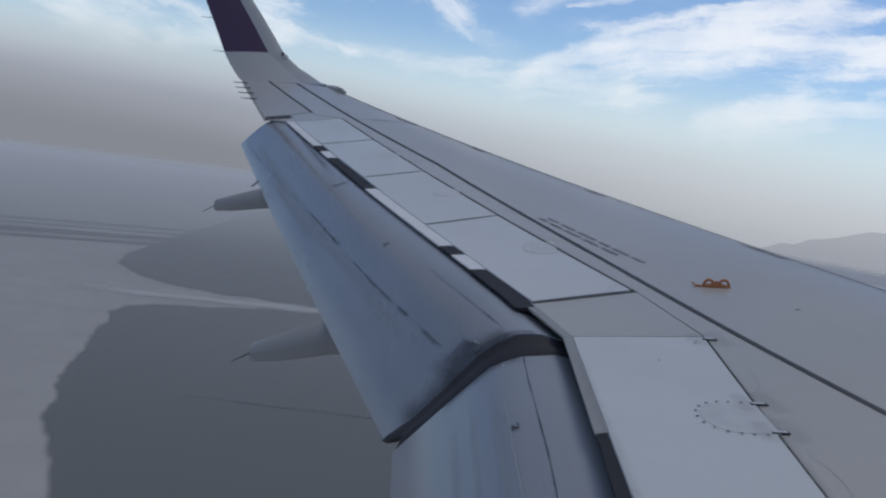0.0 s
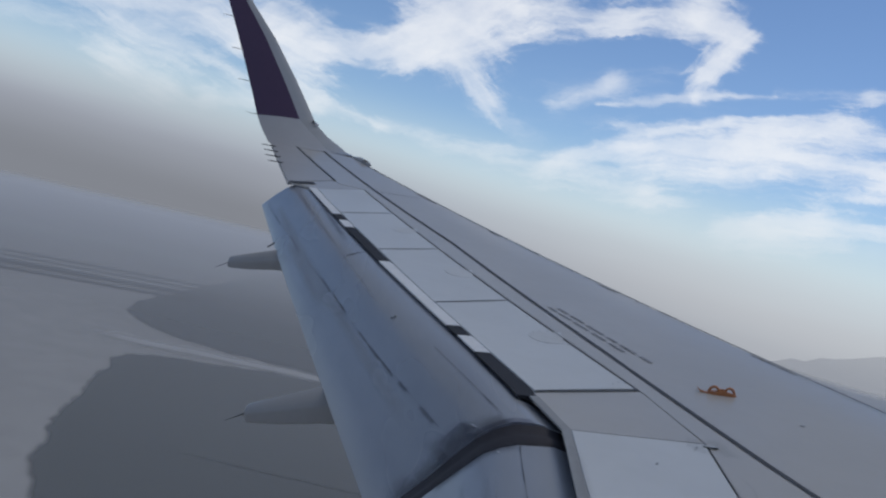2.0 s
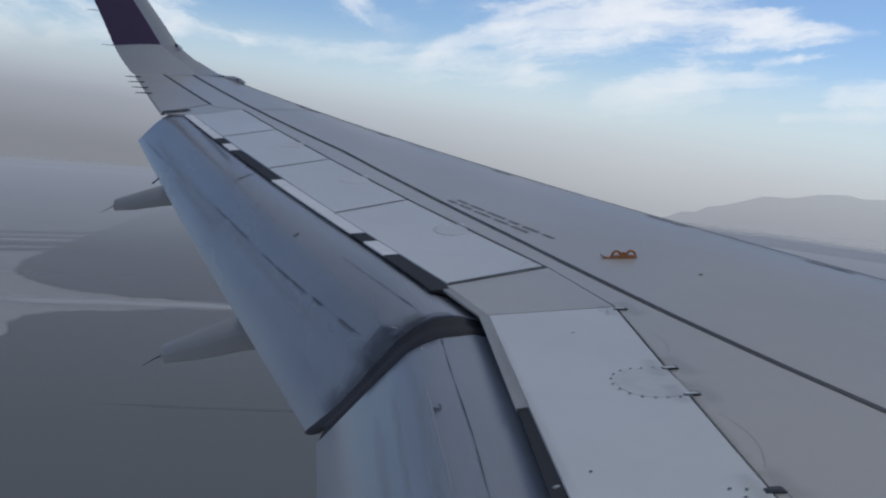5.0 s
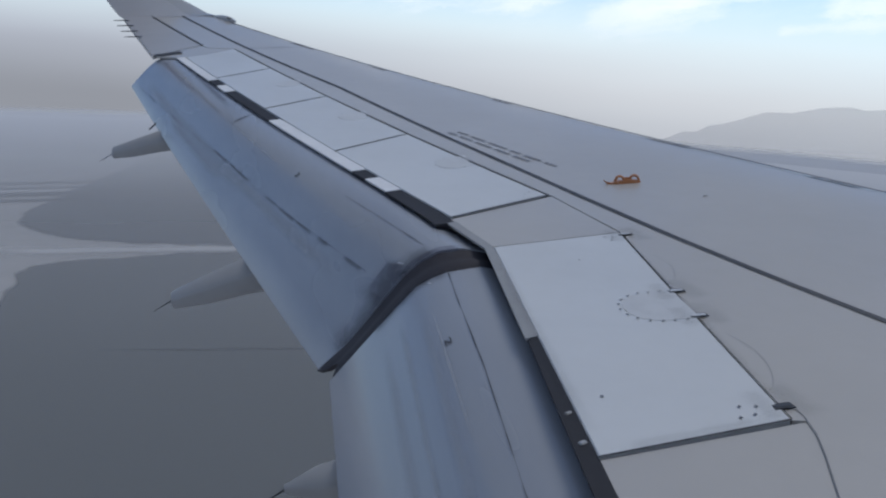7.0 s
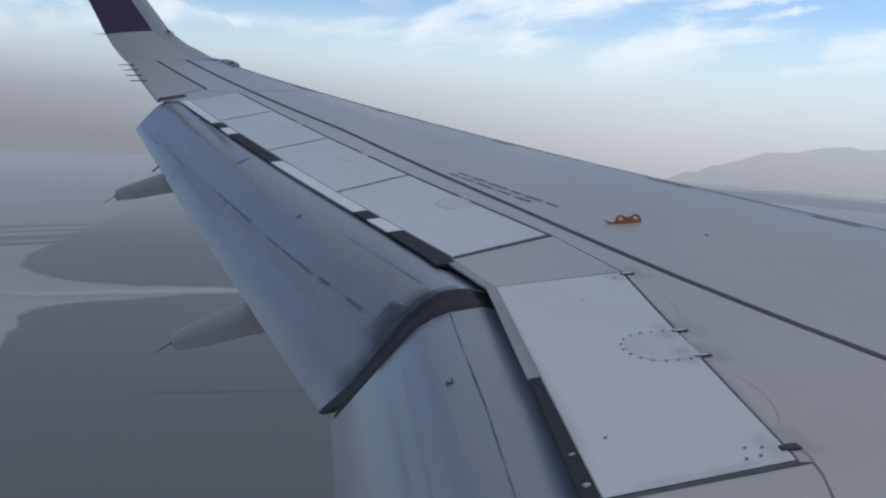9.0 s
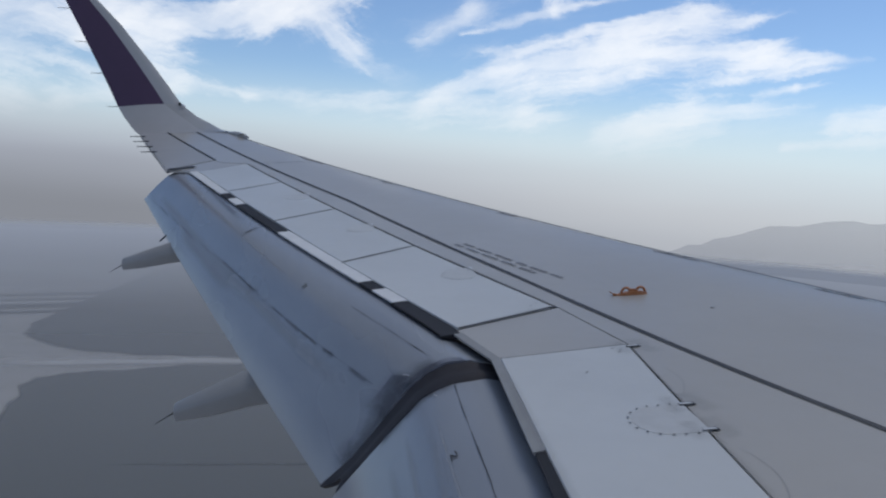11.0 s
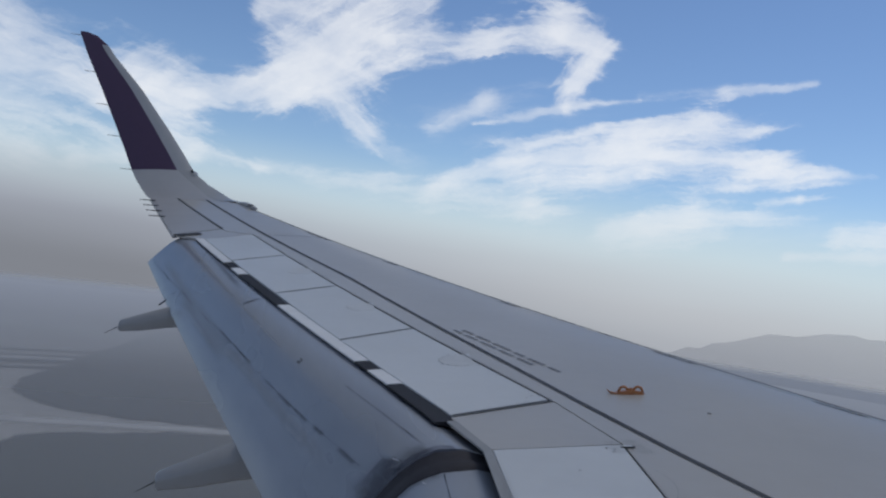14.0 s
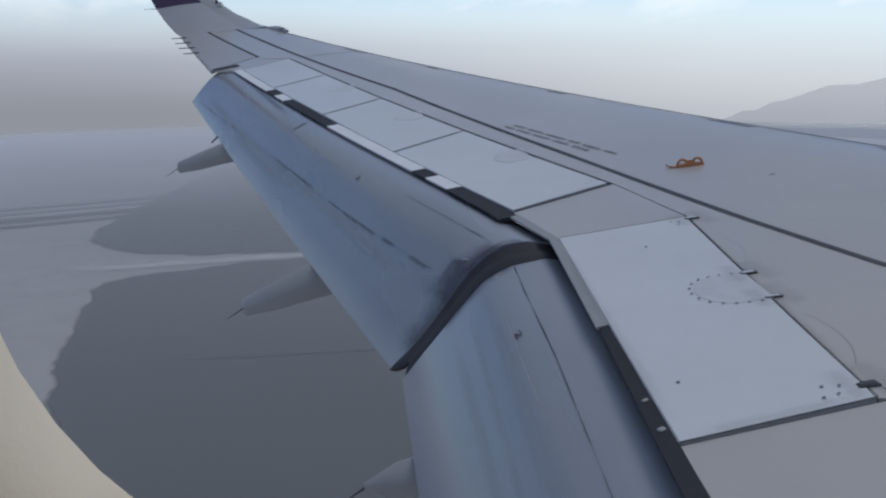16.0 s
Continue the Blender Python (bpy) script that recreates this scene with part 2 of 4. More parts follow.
DULLSEAL = material("dull_seal_strip", (0.34, 0.345, 0.35), 0.5, 0.0, 0.15, 14, 0.3, 2.5)
BLACK = material("painted_gap_black", (0.012, 0.012, 0.017), 0.6, 0.0, 0.3, 20, 0.0, 1, dark=(0.03, 0.03, 0.035))
GRIME = material("grimy_rubber", (0.022, 0.021, 0.028), 0.72, 0.0, 0.3, 18, 0.5, 3.0, dark=(0.06, 0.06, 0.075))
SCUFF = material("scuffed_plate", (0.21, 0.225, 0.27), 0.42, 0.0, 0.4, 14, 0.6, 4.0, dark=(0.08, 0.085, 0.11))
INK = material("black_marking", (0.022, 0.024, 0.03), 0.5, 0.0, 0.3, 12, 0.2, 1.0, dark=(0.07, 0.07, 0.075))
FADED = material("faded_marking", (0.17, 0.175, 0.19), 0.5, 0.0, 0.5, 18, 0.5, 3.0, dark=(0.3, 0.3, 0.32))
SEAM = material("seam_dirt", (0.075, 0.08, 0.095), 0.6, 0.0, 0.6, 25, 0.5, 4.0, dark=(0.17, 0.18, 0.21))
ORANGE = material("orange_paint", (0.46, 0.18, 0.065), 0.45, 0.0, 0.2, 60, 0.2, 12.0)
CREAM = material("cream_plastic", (0.93, 0.82, 0.64), 0.55, 0.0, 0.03, 40, 0.05, 6.0, bump=0.15, bump_scale=300)
LINER = material("cabin_liner", (0.80, 0.775, 0.72), 0.6, 0.0, 0.03, 30, 0.05, 3.0)
FUSE = material("fuselage_paint", (0.72, 0.72, 0.72), 0.35, 0.0, 0.05, 8, 0.1, 0.8)


def film(name, color, strength, scale, even=0.0):
    """A thin film of dirt, wear, land or painted light: dense along the middle of its strip, patchy, fading to nothing
    at its edges.
    """
    m = bpy.data.materials.new(name)
    m.use_nodes = True
    nt = m.node_tree
    b = nt.nodes["Principled BSDF"]
    b.inputs["Base Color"].default_value = (*color, 1)
    b.inputs["Roughness"].default_value = 0.6
    uv = nt.nodes.new("ShaderNodeUVMap")
    split = nt.nodes.new("ShaderNodeSeparateXYZ")
    nt.links.new(uv.outputs[0], split.inputs[0])
    tc = nt.nodes.new("ShaderNodeTexCoord")
    nz = nt.nodes.new("ShaderNodeTexNoise")
    nz.inputs["Scale"].default_value, nz.inputs["Detail"].default_value, nz.inputs["Roughness"].default_value = scale, 5, 0.65
    nt.links.new(tc.outputs["Object"], nz.inputs["Vector"])

    def calc(op, a, b=None):
        n = nt.nodes.new("ShaderNodeMath")
        n.operation = op
        for i, v in enumerate((a, b)):
            if isinstance(v, (int, float)):
                n.inputs[i].default_value = v
            elif v is not None:
                nt.links.new(v, n.inputs[i])
        return n.outputs[0]

    def fade(value, lo, hi):
        r = nt.nodes.new("ShaderNodeMapRange")
        r.interpolation_type = "SMOOTHSTEP"
        r.inputs["From Min"].default_value, r.inputs["From Max"].default_value = lo, hi
        nt.links.new(value, r.inputs["Value"])
        return r.outputs[0]

    body = calc("MULTIPLY", fade(calc("ABSOLUTE", split.outputs[1]), 1.0, 0.0), fade(calc("ABSOLUTE", split.outputs[0]), 1.0, 0.55))
    patchy = calc("MULTIPLY", body, fade(calc("ADD", nz.outputs["Fac"], calc("MULTIPLY", body, 0.25)), 0.38 - even, 0.72 - even))
    clear, mix = nt.nodes.new("ShaderNodeBsdfTransparent"), nt.nodes.new("ShaderNodeMixShader")
    nt.links.new(calc("MULTIPLY", patchy, strength), mix.inputs[0])
    nt.links.new(clear.outputs[0], mix.inputs[1])
    nt.links.new(b.outputs[0], mix.inputs[2])
    nt.links.new(mix.outputs[0], nt.nodes["Material Output"].inputs[0])
    return m


SOOT = film("soot_film", (0.03, 0.032, 0.045), 0.42, 9.0)
GRUBBY = film("grubby_film", (0.09, 0.09, 0.10), 0.10, 13.0)
CHAFE = film("chafed_paint", (0.62, 0.64, 0.68), 0.9, 45.0)
SHEEN = film("painted_sheen", (0.52, 0.54, 0.575), 0.30, 1.3, 0.25)
STREAK = film("streak_and_crease_shade", (0.07, 0.075, 0.10), 0.34, 16.0)


# ---- building helpers ----
def part(name, bm, mat, parent=None, label="", smooth=None):
    """Links a bmesh as one mesh object under its thing."""
    bmesh.ops.recalc_face_normals(bm, faces=bm.faces)
    me = bpy.data.meshes.new(name)
    bm.to_mesh(me)
    bm.free()
    me.materials.append(mat)
    if smooth is not None:
        me.shade_smooth()
        me.set_sharp_from_angle(angle=radians(smooth))
    ob = new(name, me)
    if parent:
        ob.parent = parent
    if label:
        ob["label"] = label
    return ob


def thing(name, label, category, group="", kind=""):
    ob = new(name)
    ob.matrix_world = TILT
    return tagged(ob, label, category, group, kind)


def interp(v, pts):
    """Straight-line interpolation through (position, value) pairs."""
    for (a, fa), (b, fb) in zip(pts, pts[1:]):
        if v <= b:
            return fa + (fb - fa) * (v - a) / (b - a)
    return pts[-1][1]


def loft(sections, closed=True, caps=True):
    """A skin over sections of equally many points."""
    bm = bmesh.new()
    rings = [[bm.verts.new(p) for p in s] for s in sections]
    n = len(rings[0])
    for r0, r1 in zip(rings, rings[1:]):
        for i in range(n if closed else n - 1):
            j = (i + 1) % n
            bm.faces.new((r0[i], r0[j], r1[j], r1[i]))
    if closed and caps:
        bm.faces.new(rings[0])
        bm.faces.new(rings[-1])
    return bm


def spread(a, b, n):
    return [a + (b - a) * i / (n - 1) for i in range(n)]


# ---- the wing: plan and surface ----
def top(y):
    """Height of the wing's upper surface at the span station y."""
    return -1.5807 + 0.0934 * (y - 2) + 0.00430 * (y - 2) ** 2


def nose(y):
    """Where the upper surface rolls over into the leading edge."""
    return 3.70 - 0.537 * (y - 6.71)


HINGE = [(1.4, 0.40), (3.0, 1.115), (3.4, 1.29), (3.7, 1.422), (3.918, 1.514), (4.10, 1.590), (4.22, 1.632), (4.308, 1.648), (4.32, 1.602), (6.34, 1.722), (7.075, 1.535), (13.45, -0.875), (13.62, -1.262), (16.45, -2.41)]
wing = thing("aircraft_wing", "grey swept airliner wing with white spoilers and lowered flaps", "wing")


def rear(y):
    return interp(y, HINGE)


def skin(x, y):
    """Height of the skin: level over the spars, falling a little towards the leading edge."""
    u = (x - rear(y)) / (nose(y) - rear(y))
    return top(y) - 0.022 * (max(u - 0.58, 0.0) / 0.42) ** 2


def wing_box():
    """The fixed wing between the hinge line and the slats."""
    secs = []
    for y in [1.4, 2.2, 3.0, 3.4, 3.7, 3.918, 4.10, 4.22, 4.308, 4.32, 5.0, 5.7, 6.34, 6.7, 7.075, 8, 9, 10, 11, 12, 12.8, 13.45, 13.62, 14.3, 15, 15.6, 16.0, 16.2]:
        a, b, z = rear(y), nose(y), top(y)
        d = 0.105 * (b - a) + 0.06
        f = lambda u: a + (b - a) * u
        up = [(f(u), skin(f(u), y)) for u in (0, 0.15, 0.3, 0.45, 0.58, 0.66, 0.74, 0.82, 0.90, 0.96)]
        up += [(f(0.988), skin(f(0.988), y) - 0.002), (f(1.0), skin(f(1.0), y) - 0.006)]
        down = [(f(1.0), z - 0.5 * d), (f(0.8), z - 0.95 * d), (f(0.5), z - d), (f(0.2), z - 0.8 * d), (f(0.0), z - 0.6 * d)]
        secs.append([(x, y, h) for x, h in up + down])
    return part("wing_box", loft(secs), SKIN, wing, "light grey painted wing skin", 25)


wing_box()


def slat(y0, y1):
    """One leading-edge slat, its metal nose just under the skin's edge."""
    secs = []
    for y in spread(y0, y1, 5):
        b, z = nose(y), top(y)
        d = 0.05 * (nose(y) - rear(y)) + 0.05
        pts = [(-0.02, -0.050), (0.06, -0.060), (0.16, -0.085), (0.24, -0.10), (0.27, -0.16), (0.24, -0.23), (0.14, -0.30), (-0.02, -0.34), (-0.02, -0.18)]
        secs.append([(b + 0.004 + px * d / 0.16, y, z - 0.085 + pz * d / 0.16) for px, pz in pts])
    return part("slat", loft(secs), METAL, wing, "bare metal leading-edge slat", 40)


for y0, y1 in ((2.3, 5.55), (5.60, 8.20), (8.25, 10.80), (10.85, 13.35), (13.40, 15.80)):
    slat(y0, y1)


def plate(name, corners, mat, parent, label="", thick=0.025, lift=0.0, n=7, bevel=0.0):
    """A skin panel between four (x, y) corners: rear inner, rear outer, front outer, front inner."""
    (x0, y0), (x1, y1), (x2, y2), (x3, y3) = corners
    bm = bmesh.new()
    grid = []
    for h in (lift, lift - thick):
        rows = []
        for i in range(n):
            u = i / (n - 1)
            rx, ry, fx, fy = x0 + (x1 - x0) * u, y0 + (y1 - y0) * u, x3 + (x2 - x3) * u, y3 + (y2 - y3) * u
            rows.append([bm.verts.new((rx + (fx - rx) * v, ry + (fy - ry) * v, top(ry + (fy - ry) * v) + h)) for v in (0, 0.5, 1)])
        grid.append(rows)
    for k, rows in enumerate(grid):
        for i in range(n - 1):
            for j in range(2):
                bm.faces.new((rows[i][j], rows[i][j + 1], rows[i + 1][j + 1], rows[i + 1][j]))
    a, b = grid
    for i in range(n - 1):
        for j in (0, 2):
            bm.faces.new((a[i][j], a[i + 1][j], b[i + 1][j], b[i][j]))
    for i in (0, n - 1):
        for j in range(2):
            bm.faces.new((a[i][j], a[i][j + 1], b[i][j + 1], b[i][j]))
    bmesh.ops.recalc_face_normals(bm, faces=bm.faces)
    rim = [e for e in bm.edges if len(e.link_faces) == 2 and e.calc_face_angle(0) > 1.0 and all(v.co.z > top(v.co.y) + lift - 0.3 * thick for v in e.verts)]
    bmesh.ops.bevel(bm, geom=rim, offset=bevel or 0.004, segments=2, affect="EDGES")
    return part(name, bm, mat, parent, label, 30)


def strip(name, pts, width, mat, parent, lift=0.003, label="", surface=None):
    """A thin painted line along (x, y) points on the wing's upper surface."""
    surface = surface or skin
    bm = bmesh.new()
    dense = []
    for (xa, ya), (xb, yb) in zip(pts, pts[1:]):
        dense += [(xa + (xb - xa) * u, ya + (yb - ya) * u) for u in (0, 0.25, 0.5, 0.75)]
    dense.append(pts[-1])
    rows = []
    for i, (x, y) in enumerate(dense):
        (xa, ya), (xb, yb) = dense[max(i - 1, 0)], dense[min(i + 1, len(dense) - 1)]
        d = math.hypot(xb - xa, yb - ya)
        nx, ny = -(yb - ya) / d * width / 2, (xb - xa) / d * width / 2
        rows.append([bm.verts.new((x + s * nx, y + s * ny, surface(x + s * nx, y + s * ny) + lift)) for s in (1, -1)])
    for r0, r1 in zip(rows, rows[1:]):
        bm.faces.new((r0[0], r0[1], r1[1], r1[0]))
    return part(name, bm, mat, parent, label)


def smear(name, rows, mat, parent, v0=-1.0, v1=1.0, label=""):
    """A film of dirt, wear, land or painted light over a grid of points on a surface; v0 and v1 say which edges fade.
    """
    bm = bmesh.new()
    layer = bm.loops.layers.uv.new("spread")
    n, k = len(rows), len(rows[0])
    grid = [[bm.verts.new(p) for p in r] for r in rows]
    for i in range(n - 1):
        for j in range(k - 1):
            face = bm.faces.new((grid[i][j], grid[i][j + 1], grid[i + 1][j + 1], grid[i + 1][j]))
            for loop, (a, c) in zip(face.loops, ((i, j), (i, j + 1), (i + 1, j + 1), (i + 1, j))):
                loop[layer].uv = (-1 + 2 * a / (n - 1), v0 + (v1 - v0) * c / (k - 1))
    return part(name, bm, mat, parent, label)


def skin_smear(x0, y0, x1, y1, half, mat, parent, lift=0.003, v0=-1.0, v1=1.0):
    """Dirt on the wing's upper surface along a line, half as wide to each side (or to one side)."""
    d = Vector((x1 - x0, y1 - y0, 0))
    n = Vector((d.y, -d.x, 0)).normalized()
    lo = -half if v0 < 0 else 0.0
    rows = []
    for q in spread(0, 1, 7):
        c = Vector((x0, y0, 0)) + d * q
        rows.append([(p.x, p.y, skin(p.x, p.y) + lift) for p in (c + n * s for s in spread(lo, half, 5))])
    return smear("grime_and_light_film", rows, mat, parent, v0, v1)


# the closed-off bay under the spoilers, painted black for the shade inside it
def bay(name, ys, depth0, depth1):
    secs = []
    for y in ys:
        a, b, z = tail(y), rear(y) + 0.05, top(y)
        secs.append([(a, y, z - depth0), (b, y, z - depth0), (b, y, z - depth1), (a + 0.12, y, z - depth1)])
    return part(name, loft(secs), BLACK, wing, "bay behind the spoilers, painted black for its shade")


def tail(y):
    """Rear edge of the spoilers."""
    if y < 6.262:
        return 0.861 + 0.047 * (y - 4.233)
    if y < 6.775:
        return 0.956 - 0.277 * (y - 6.262)
    return 0.816 - 0.367 * (y - 6.796)


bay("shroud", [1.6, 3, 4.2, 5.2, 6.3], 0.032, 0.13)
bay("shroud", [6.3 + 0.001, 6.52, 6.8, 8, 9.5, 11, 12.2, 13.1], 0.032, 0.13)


# ---- spoilers ----
def rivets(spoiler, spots, size=0.0075):
    bm = bmesh.new()
    for x, y in spots:
        bmesh.ops.create_circle(bm, cap_ends=True, segments=6, radius=size, matrix=Matrix.Translation((x, y, top(y) + 0.0095)))
    ob = part("rivets", bm, SEAM, spoiler, "dark rivet heads")
    ob["kind"] = "stuff"


LIFT = 0.005
s1 = plate("spoiler", [(0.861, 4.235), (0.956, 6.249), (1.709, 6.318), (1.598, 4.322)], WHITE, wing, "wide white inboard spoiler", 0.03, LIFT, 9)
ring = [(1.50 + 0.155 * math.cos(a), 5.325 + 0.155 * math.sin(a)) for a in spread(radians(95), radians(265), 9)] + [(x, y) for x in (1.54, 1.60) for y in (5.48, 5.165)]
rivets(s1, ring + [(1.49, 4.37), (1.43, 4.36), (1.46, 4.43), (1.52, 4.42), (1.64, 6.24), (1.60, 6.26), (1.62, 6.20), (1.35, 5.95), (1.0, 4.6)])
outboard = []
fronts = [(1.515, 7.09), (0.815, 8.93), (0.2, 10.57), (-0.39, 12.13), (-0.885, 13.43)]
backs = [(0.816, 6.796), (0.182, 8.535), (-0.41, 10.17), (-0.985, 11.73), (-1.46, 13.02)]
for k in range(4):
    g0, g1 = 0.013, 0.013
    (fx0, fy0), (fx1, fy1), (bx0, by0), (bx1, by1) = fronts[k], fronts[k + 1], backs[k], backs[k + 1]
    sp = plate("spoiler", [(bx0 - 0.37 * g0, by0 + g0), (bx1 + 0.37 * g1, by1 - g1), (fx1 + 0.37 * g1 - 0.016, fy1 - g1), (fx0 - 0.37 * g0 - 0.016, fy0 + g0)], WHITE, wing, "white outboard spoiler panel", 0.028, LIFT)
    cx, cy = bx0 + 0.19, by0 + 1.19 * (by1 - by0) / 1.74
    spots = [(cx + 0.02 + 0.13 * math.cos(a) + 0.02 * math.sin(a), cy + 0.15 * math.sin(a)) for a in spread(radians(90), radians(270), 8)] + [(cx + 0.09, cy - 0.13), (cx + 0.17, cy - 0.11)]
    outboard.append((sp, (cx, cy)))
    if k == 0:
        spots += [(1.40, 7.17), (1.36, 7.13), (1.45, 7.18)]
        rivets(sp, spots)
    else:
        rivets(sp, spots[2:6], 0.006)


def hinge_patch(spoiler, cx, cy, length, half, lean):
    """A greyer, half-round blister cover on a spoiler."""
    bm = bmesh.new()
    pts = [(cx - 0.14 * math.sin(a), cy - half * math.cos(a)) for a in spread(0, math.pi, 9)]
    pts += [(cx + length, cy + half + lean), (cx + length, cy - half + lean)]
    up = [bm.verts.new((x, y, top(y) + LIFT + 0.0015)) for x, y in pts]
    down = [bm.verts.new((x, y, top(y) + LIFT - 0.004)) for x, y in pts]
    bm.faces.new(up)
    for i in range(len(pts)):
        k = (i + 1) % len(pts)
        bm.faces.new((up[i], up[k], down[k], down[i]))
    part("blister_cover", bm, BLISTER, spoiler, "greyer blister cover over the hinge")


hinge_patch(s1, 1.50, 5.325, 0.16, 0.15, 0.0)
for sp, (cx, cy) in outboard[:3]:
    hinge_patch(sp, cx + 0.03, cy, 0.12, 0.14, 0.05)

# fixed panels round the spoilers
plate("fixed_panel", [(0.955, 6.262), (0.80, 6.775), (1.528, 7.078), (1.716, 6.334)], SKIN, wing, "grey fixed panel between the spoilers", 0.025, 0.0, 4)
plate("fixed_panel", [(0.70, 1.5), (0.858, 4.226), (1.70, 4.312), (1.20, 1.5)], SKIN, wing, "grey fixed panel at the wing root", 0.025, -0.003, 8)
plate("fixed_panel", [(-1.475, 13.03), (-1.858, 13.232), (-1.345, 13.785), (-0.885, 13.455)], SKIN, wing, "grey fixed panel beside the aileron", 0.025, -0.004, 3)

# seal strips and gaps along the spoilers' rear edge
def seal(y0, y1, w0, w1, mat):
    """A run of the seal along the spoilers' rear edge: pale, or open and painted black as a dark gap."""
    secs = []
    lift = -0.002 if mat is BLACK else 0.003
    for i, y in enumerate(spread(y0, y1, 5)):
        w = w0 + (w1 - w0) * i / 4
        a, z = tail(y), top(y)
        secs.append([(a - 0.002, y, z + lift), (a - w, y, z + lift - 0.006), (a - w, y, z + lift - 0.018), (a + 0.03, y, z - 0.05), (a + 0.03, y, z - 0.03)])
    name, label = {LIP: ("seal_strip", "white seal strip behind the spoilers"), DULLSEAL: ("seal_strip", "dull grey seal strip behind the spoiler"), BLACK: ("seal_gap", "gap in the seal strip, painted as a solid black run")}[mat]
    part(name, loft(secs), mat, wing, label)


for y0, y1, w0, w1, mat in ((11.66, 13.06, 0.10, 0.10, LIP), (11.36, 11.66, 0.095, 0.095, BLACK), (11.05, 11.36, 0.105, 0.10, LIP), (9.72, 11.05, 0.105, 0.10, BLACK), (7.98, 9.72, 0.105, 0.11, LIP),
                            (7.76, 7.98, 0.10, 0.105, BLACK), (7.44, 7.76, 0.105, 0.105, LIP), (6.72, 7.44, 0.13, 0.11, BLACK), (6.27, 6.72, 0.05, 0.055, DULLSEAL), (5.15, 6.27, 0.055, 0.048, DULLSEAL), (1.6, 5.15, 0.125, 0.045, BLACK)):
    seal(y0, y1, w0, w1, mat)

for y, x, s in ((4.335, 0.838, 0.022), (4.53, 0.848, 0.014)):
    bm = bmesh.new()
    bmesh.ops.create_cube(bm, size=1, matrix=Matrix.Translation((x, y, top(y) - 0.004)) @ Matrix.Rotation(radians(24), 4, "Z") @ Matrix.Diagonal((0.030, s, 0.012, 1)))
    bmesh.ops.bevel(bm, geom=bm.edges[:], offset=0.004, segments=1, affect="EDGES")
    part("gap_bracket", bm, FAIRING, wing, "small pale bracket in the gap")

# ---- flaps ----
OUT_IN = [(1.10, -1.25), (0.92, -1.15), (0.80, -1.122), (0.66, -1.128), (0.56, -1.172), (0.46, -1.245), (0.33, -1.385), (0.225, -1.505), (0.11, -1.625), (-0.055, -1.755)]
OUT_OUT = [(-1.25, -0.08), (-1.38, -0.025), (-1.50, -0.012), (-1.68, -0.008), (-1.80, -0.018), (-1.88, -0.055), (-1.96, -0.115), (-2.04, -0.185), (-2.12, -0.26), (-2.21, -0.35)]
INN = [(1.10, -1.30), (0.96, -1.215), (0.86, -1.19), (0.67, -1.205), (0.58, -1.235), (0.50, -1.275), (0.38, -1.388), (0.29, -1.475), (0.19, -1.575), (0.0, -1.765)]


def upper_profile(kind, y):
    if kind == "outboard":
        u = (y - 6.36) / (13.3 - 6.36)
        base = top(y) - (top(6.36) + (top(13.3) - top(6.36)) * u)
        return [(a + (c - a) * u, b + (d - b) * u + base) for (a, b), (c, d) in zip(OUT_IN, OUT_OUT)]
    return [(a, b + top(y) - top(6.18)) for a, b in INN]


def flap_section(kind, y):
    up = upper_profile(kind, y)
    k = 1.0 if kind == "inboard" else 1.0 - 0.5 * (y - 6.36) / 6.94
    xt, zt = up[-1]
    low = [(xt - 0.004, zt - 0.012), (xt + 0.28 * k, zt + 0.13 * k), (xt + 0.62 * k, zt + 0.26 * k), (up[0][0] - 0.08, up[0][1] - 0.07)]
    return [(x, y, z) for x, z in up + low]


def flap_point(kind, u, y, lift=0.004):
    """Point at the share u of the upper profile, counted by its ten points."""
    pts = upper_profile(kind, y)
    i = min(int(u), 8)
    (a, b), (c, d) = pts[i], pts[i + 1]
    q = u - i
    n = Vector((-(b - d), 0, a - c)).normalized()
    if n.z < 0:
        n = -n
    return Vector((a + (c - a) * q, y, b + (d - b) * q)) + n * lift


outer_flap = part("outboard_flap", loft([flap_section("outboard", y) for y in spread(6.36, 13.3, 15)]), FLAP, wing, "blue-grey lowered outboard flap, stained, with painted reflection streaks", 50)
inner_flap = part("inboard_flap", loft([flap_section("inboard", y) for y in spread(1.9, 6.18, 9)]), FLAP, wing, "blue-grey lowered inboard flap with a number mark", 50)


def flap_line(name, flap, kind, ends, width, mat, breaks=()):
    """A thin seam along the flap between (u, y) points, with worn breaks."""
    bm = bmesh.new()
    for (u0, y0), (u1, y1) in zip(ends, ends[1:]):
        steps = max(int(abs(y1 - y0) / 0.035), 3)
        rows = []
        for i in range(steps + 1):
            q = i / steps
            u, y = u0 + (u1 - u0) * q, y0 + (y1 - y0) * q
            w = width * max(0.12, 0.6 + 0.9 * noise.noise((y * 6.1, u * 3, 2)))
            if name == "seam_stain":
                w = width * math.sin(math.pi * (len(rows) + 0.5) / (steps + 1)) * (0.75 + 0.4 * noise.noise((y * 9, 1, 2)))
            if any(a < y < b for a, b in breaks):
                w = 0.0012
            p, n = flap_point(kind, u, y), flap_point(kind, u + 0.05, y)
            d = (n - p).normalized() * w / 2
            rows.append((bm.verts.new(p - d), bm.verts.new(p + d), y))
        for r0, r1 in zip(rows, rows[1:]):
            bm.faces.new((r0[0], r0[1], r1[1], r1[0]))
    return part(name, bm, mat, flap)


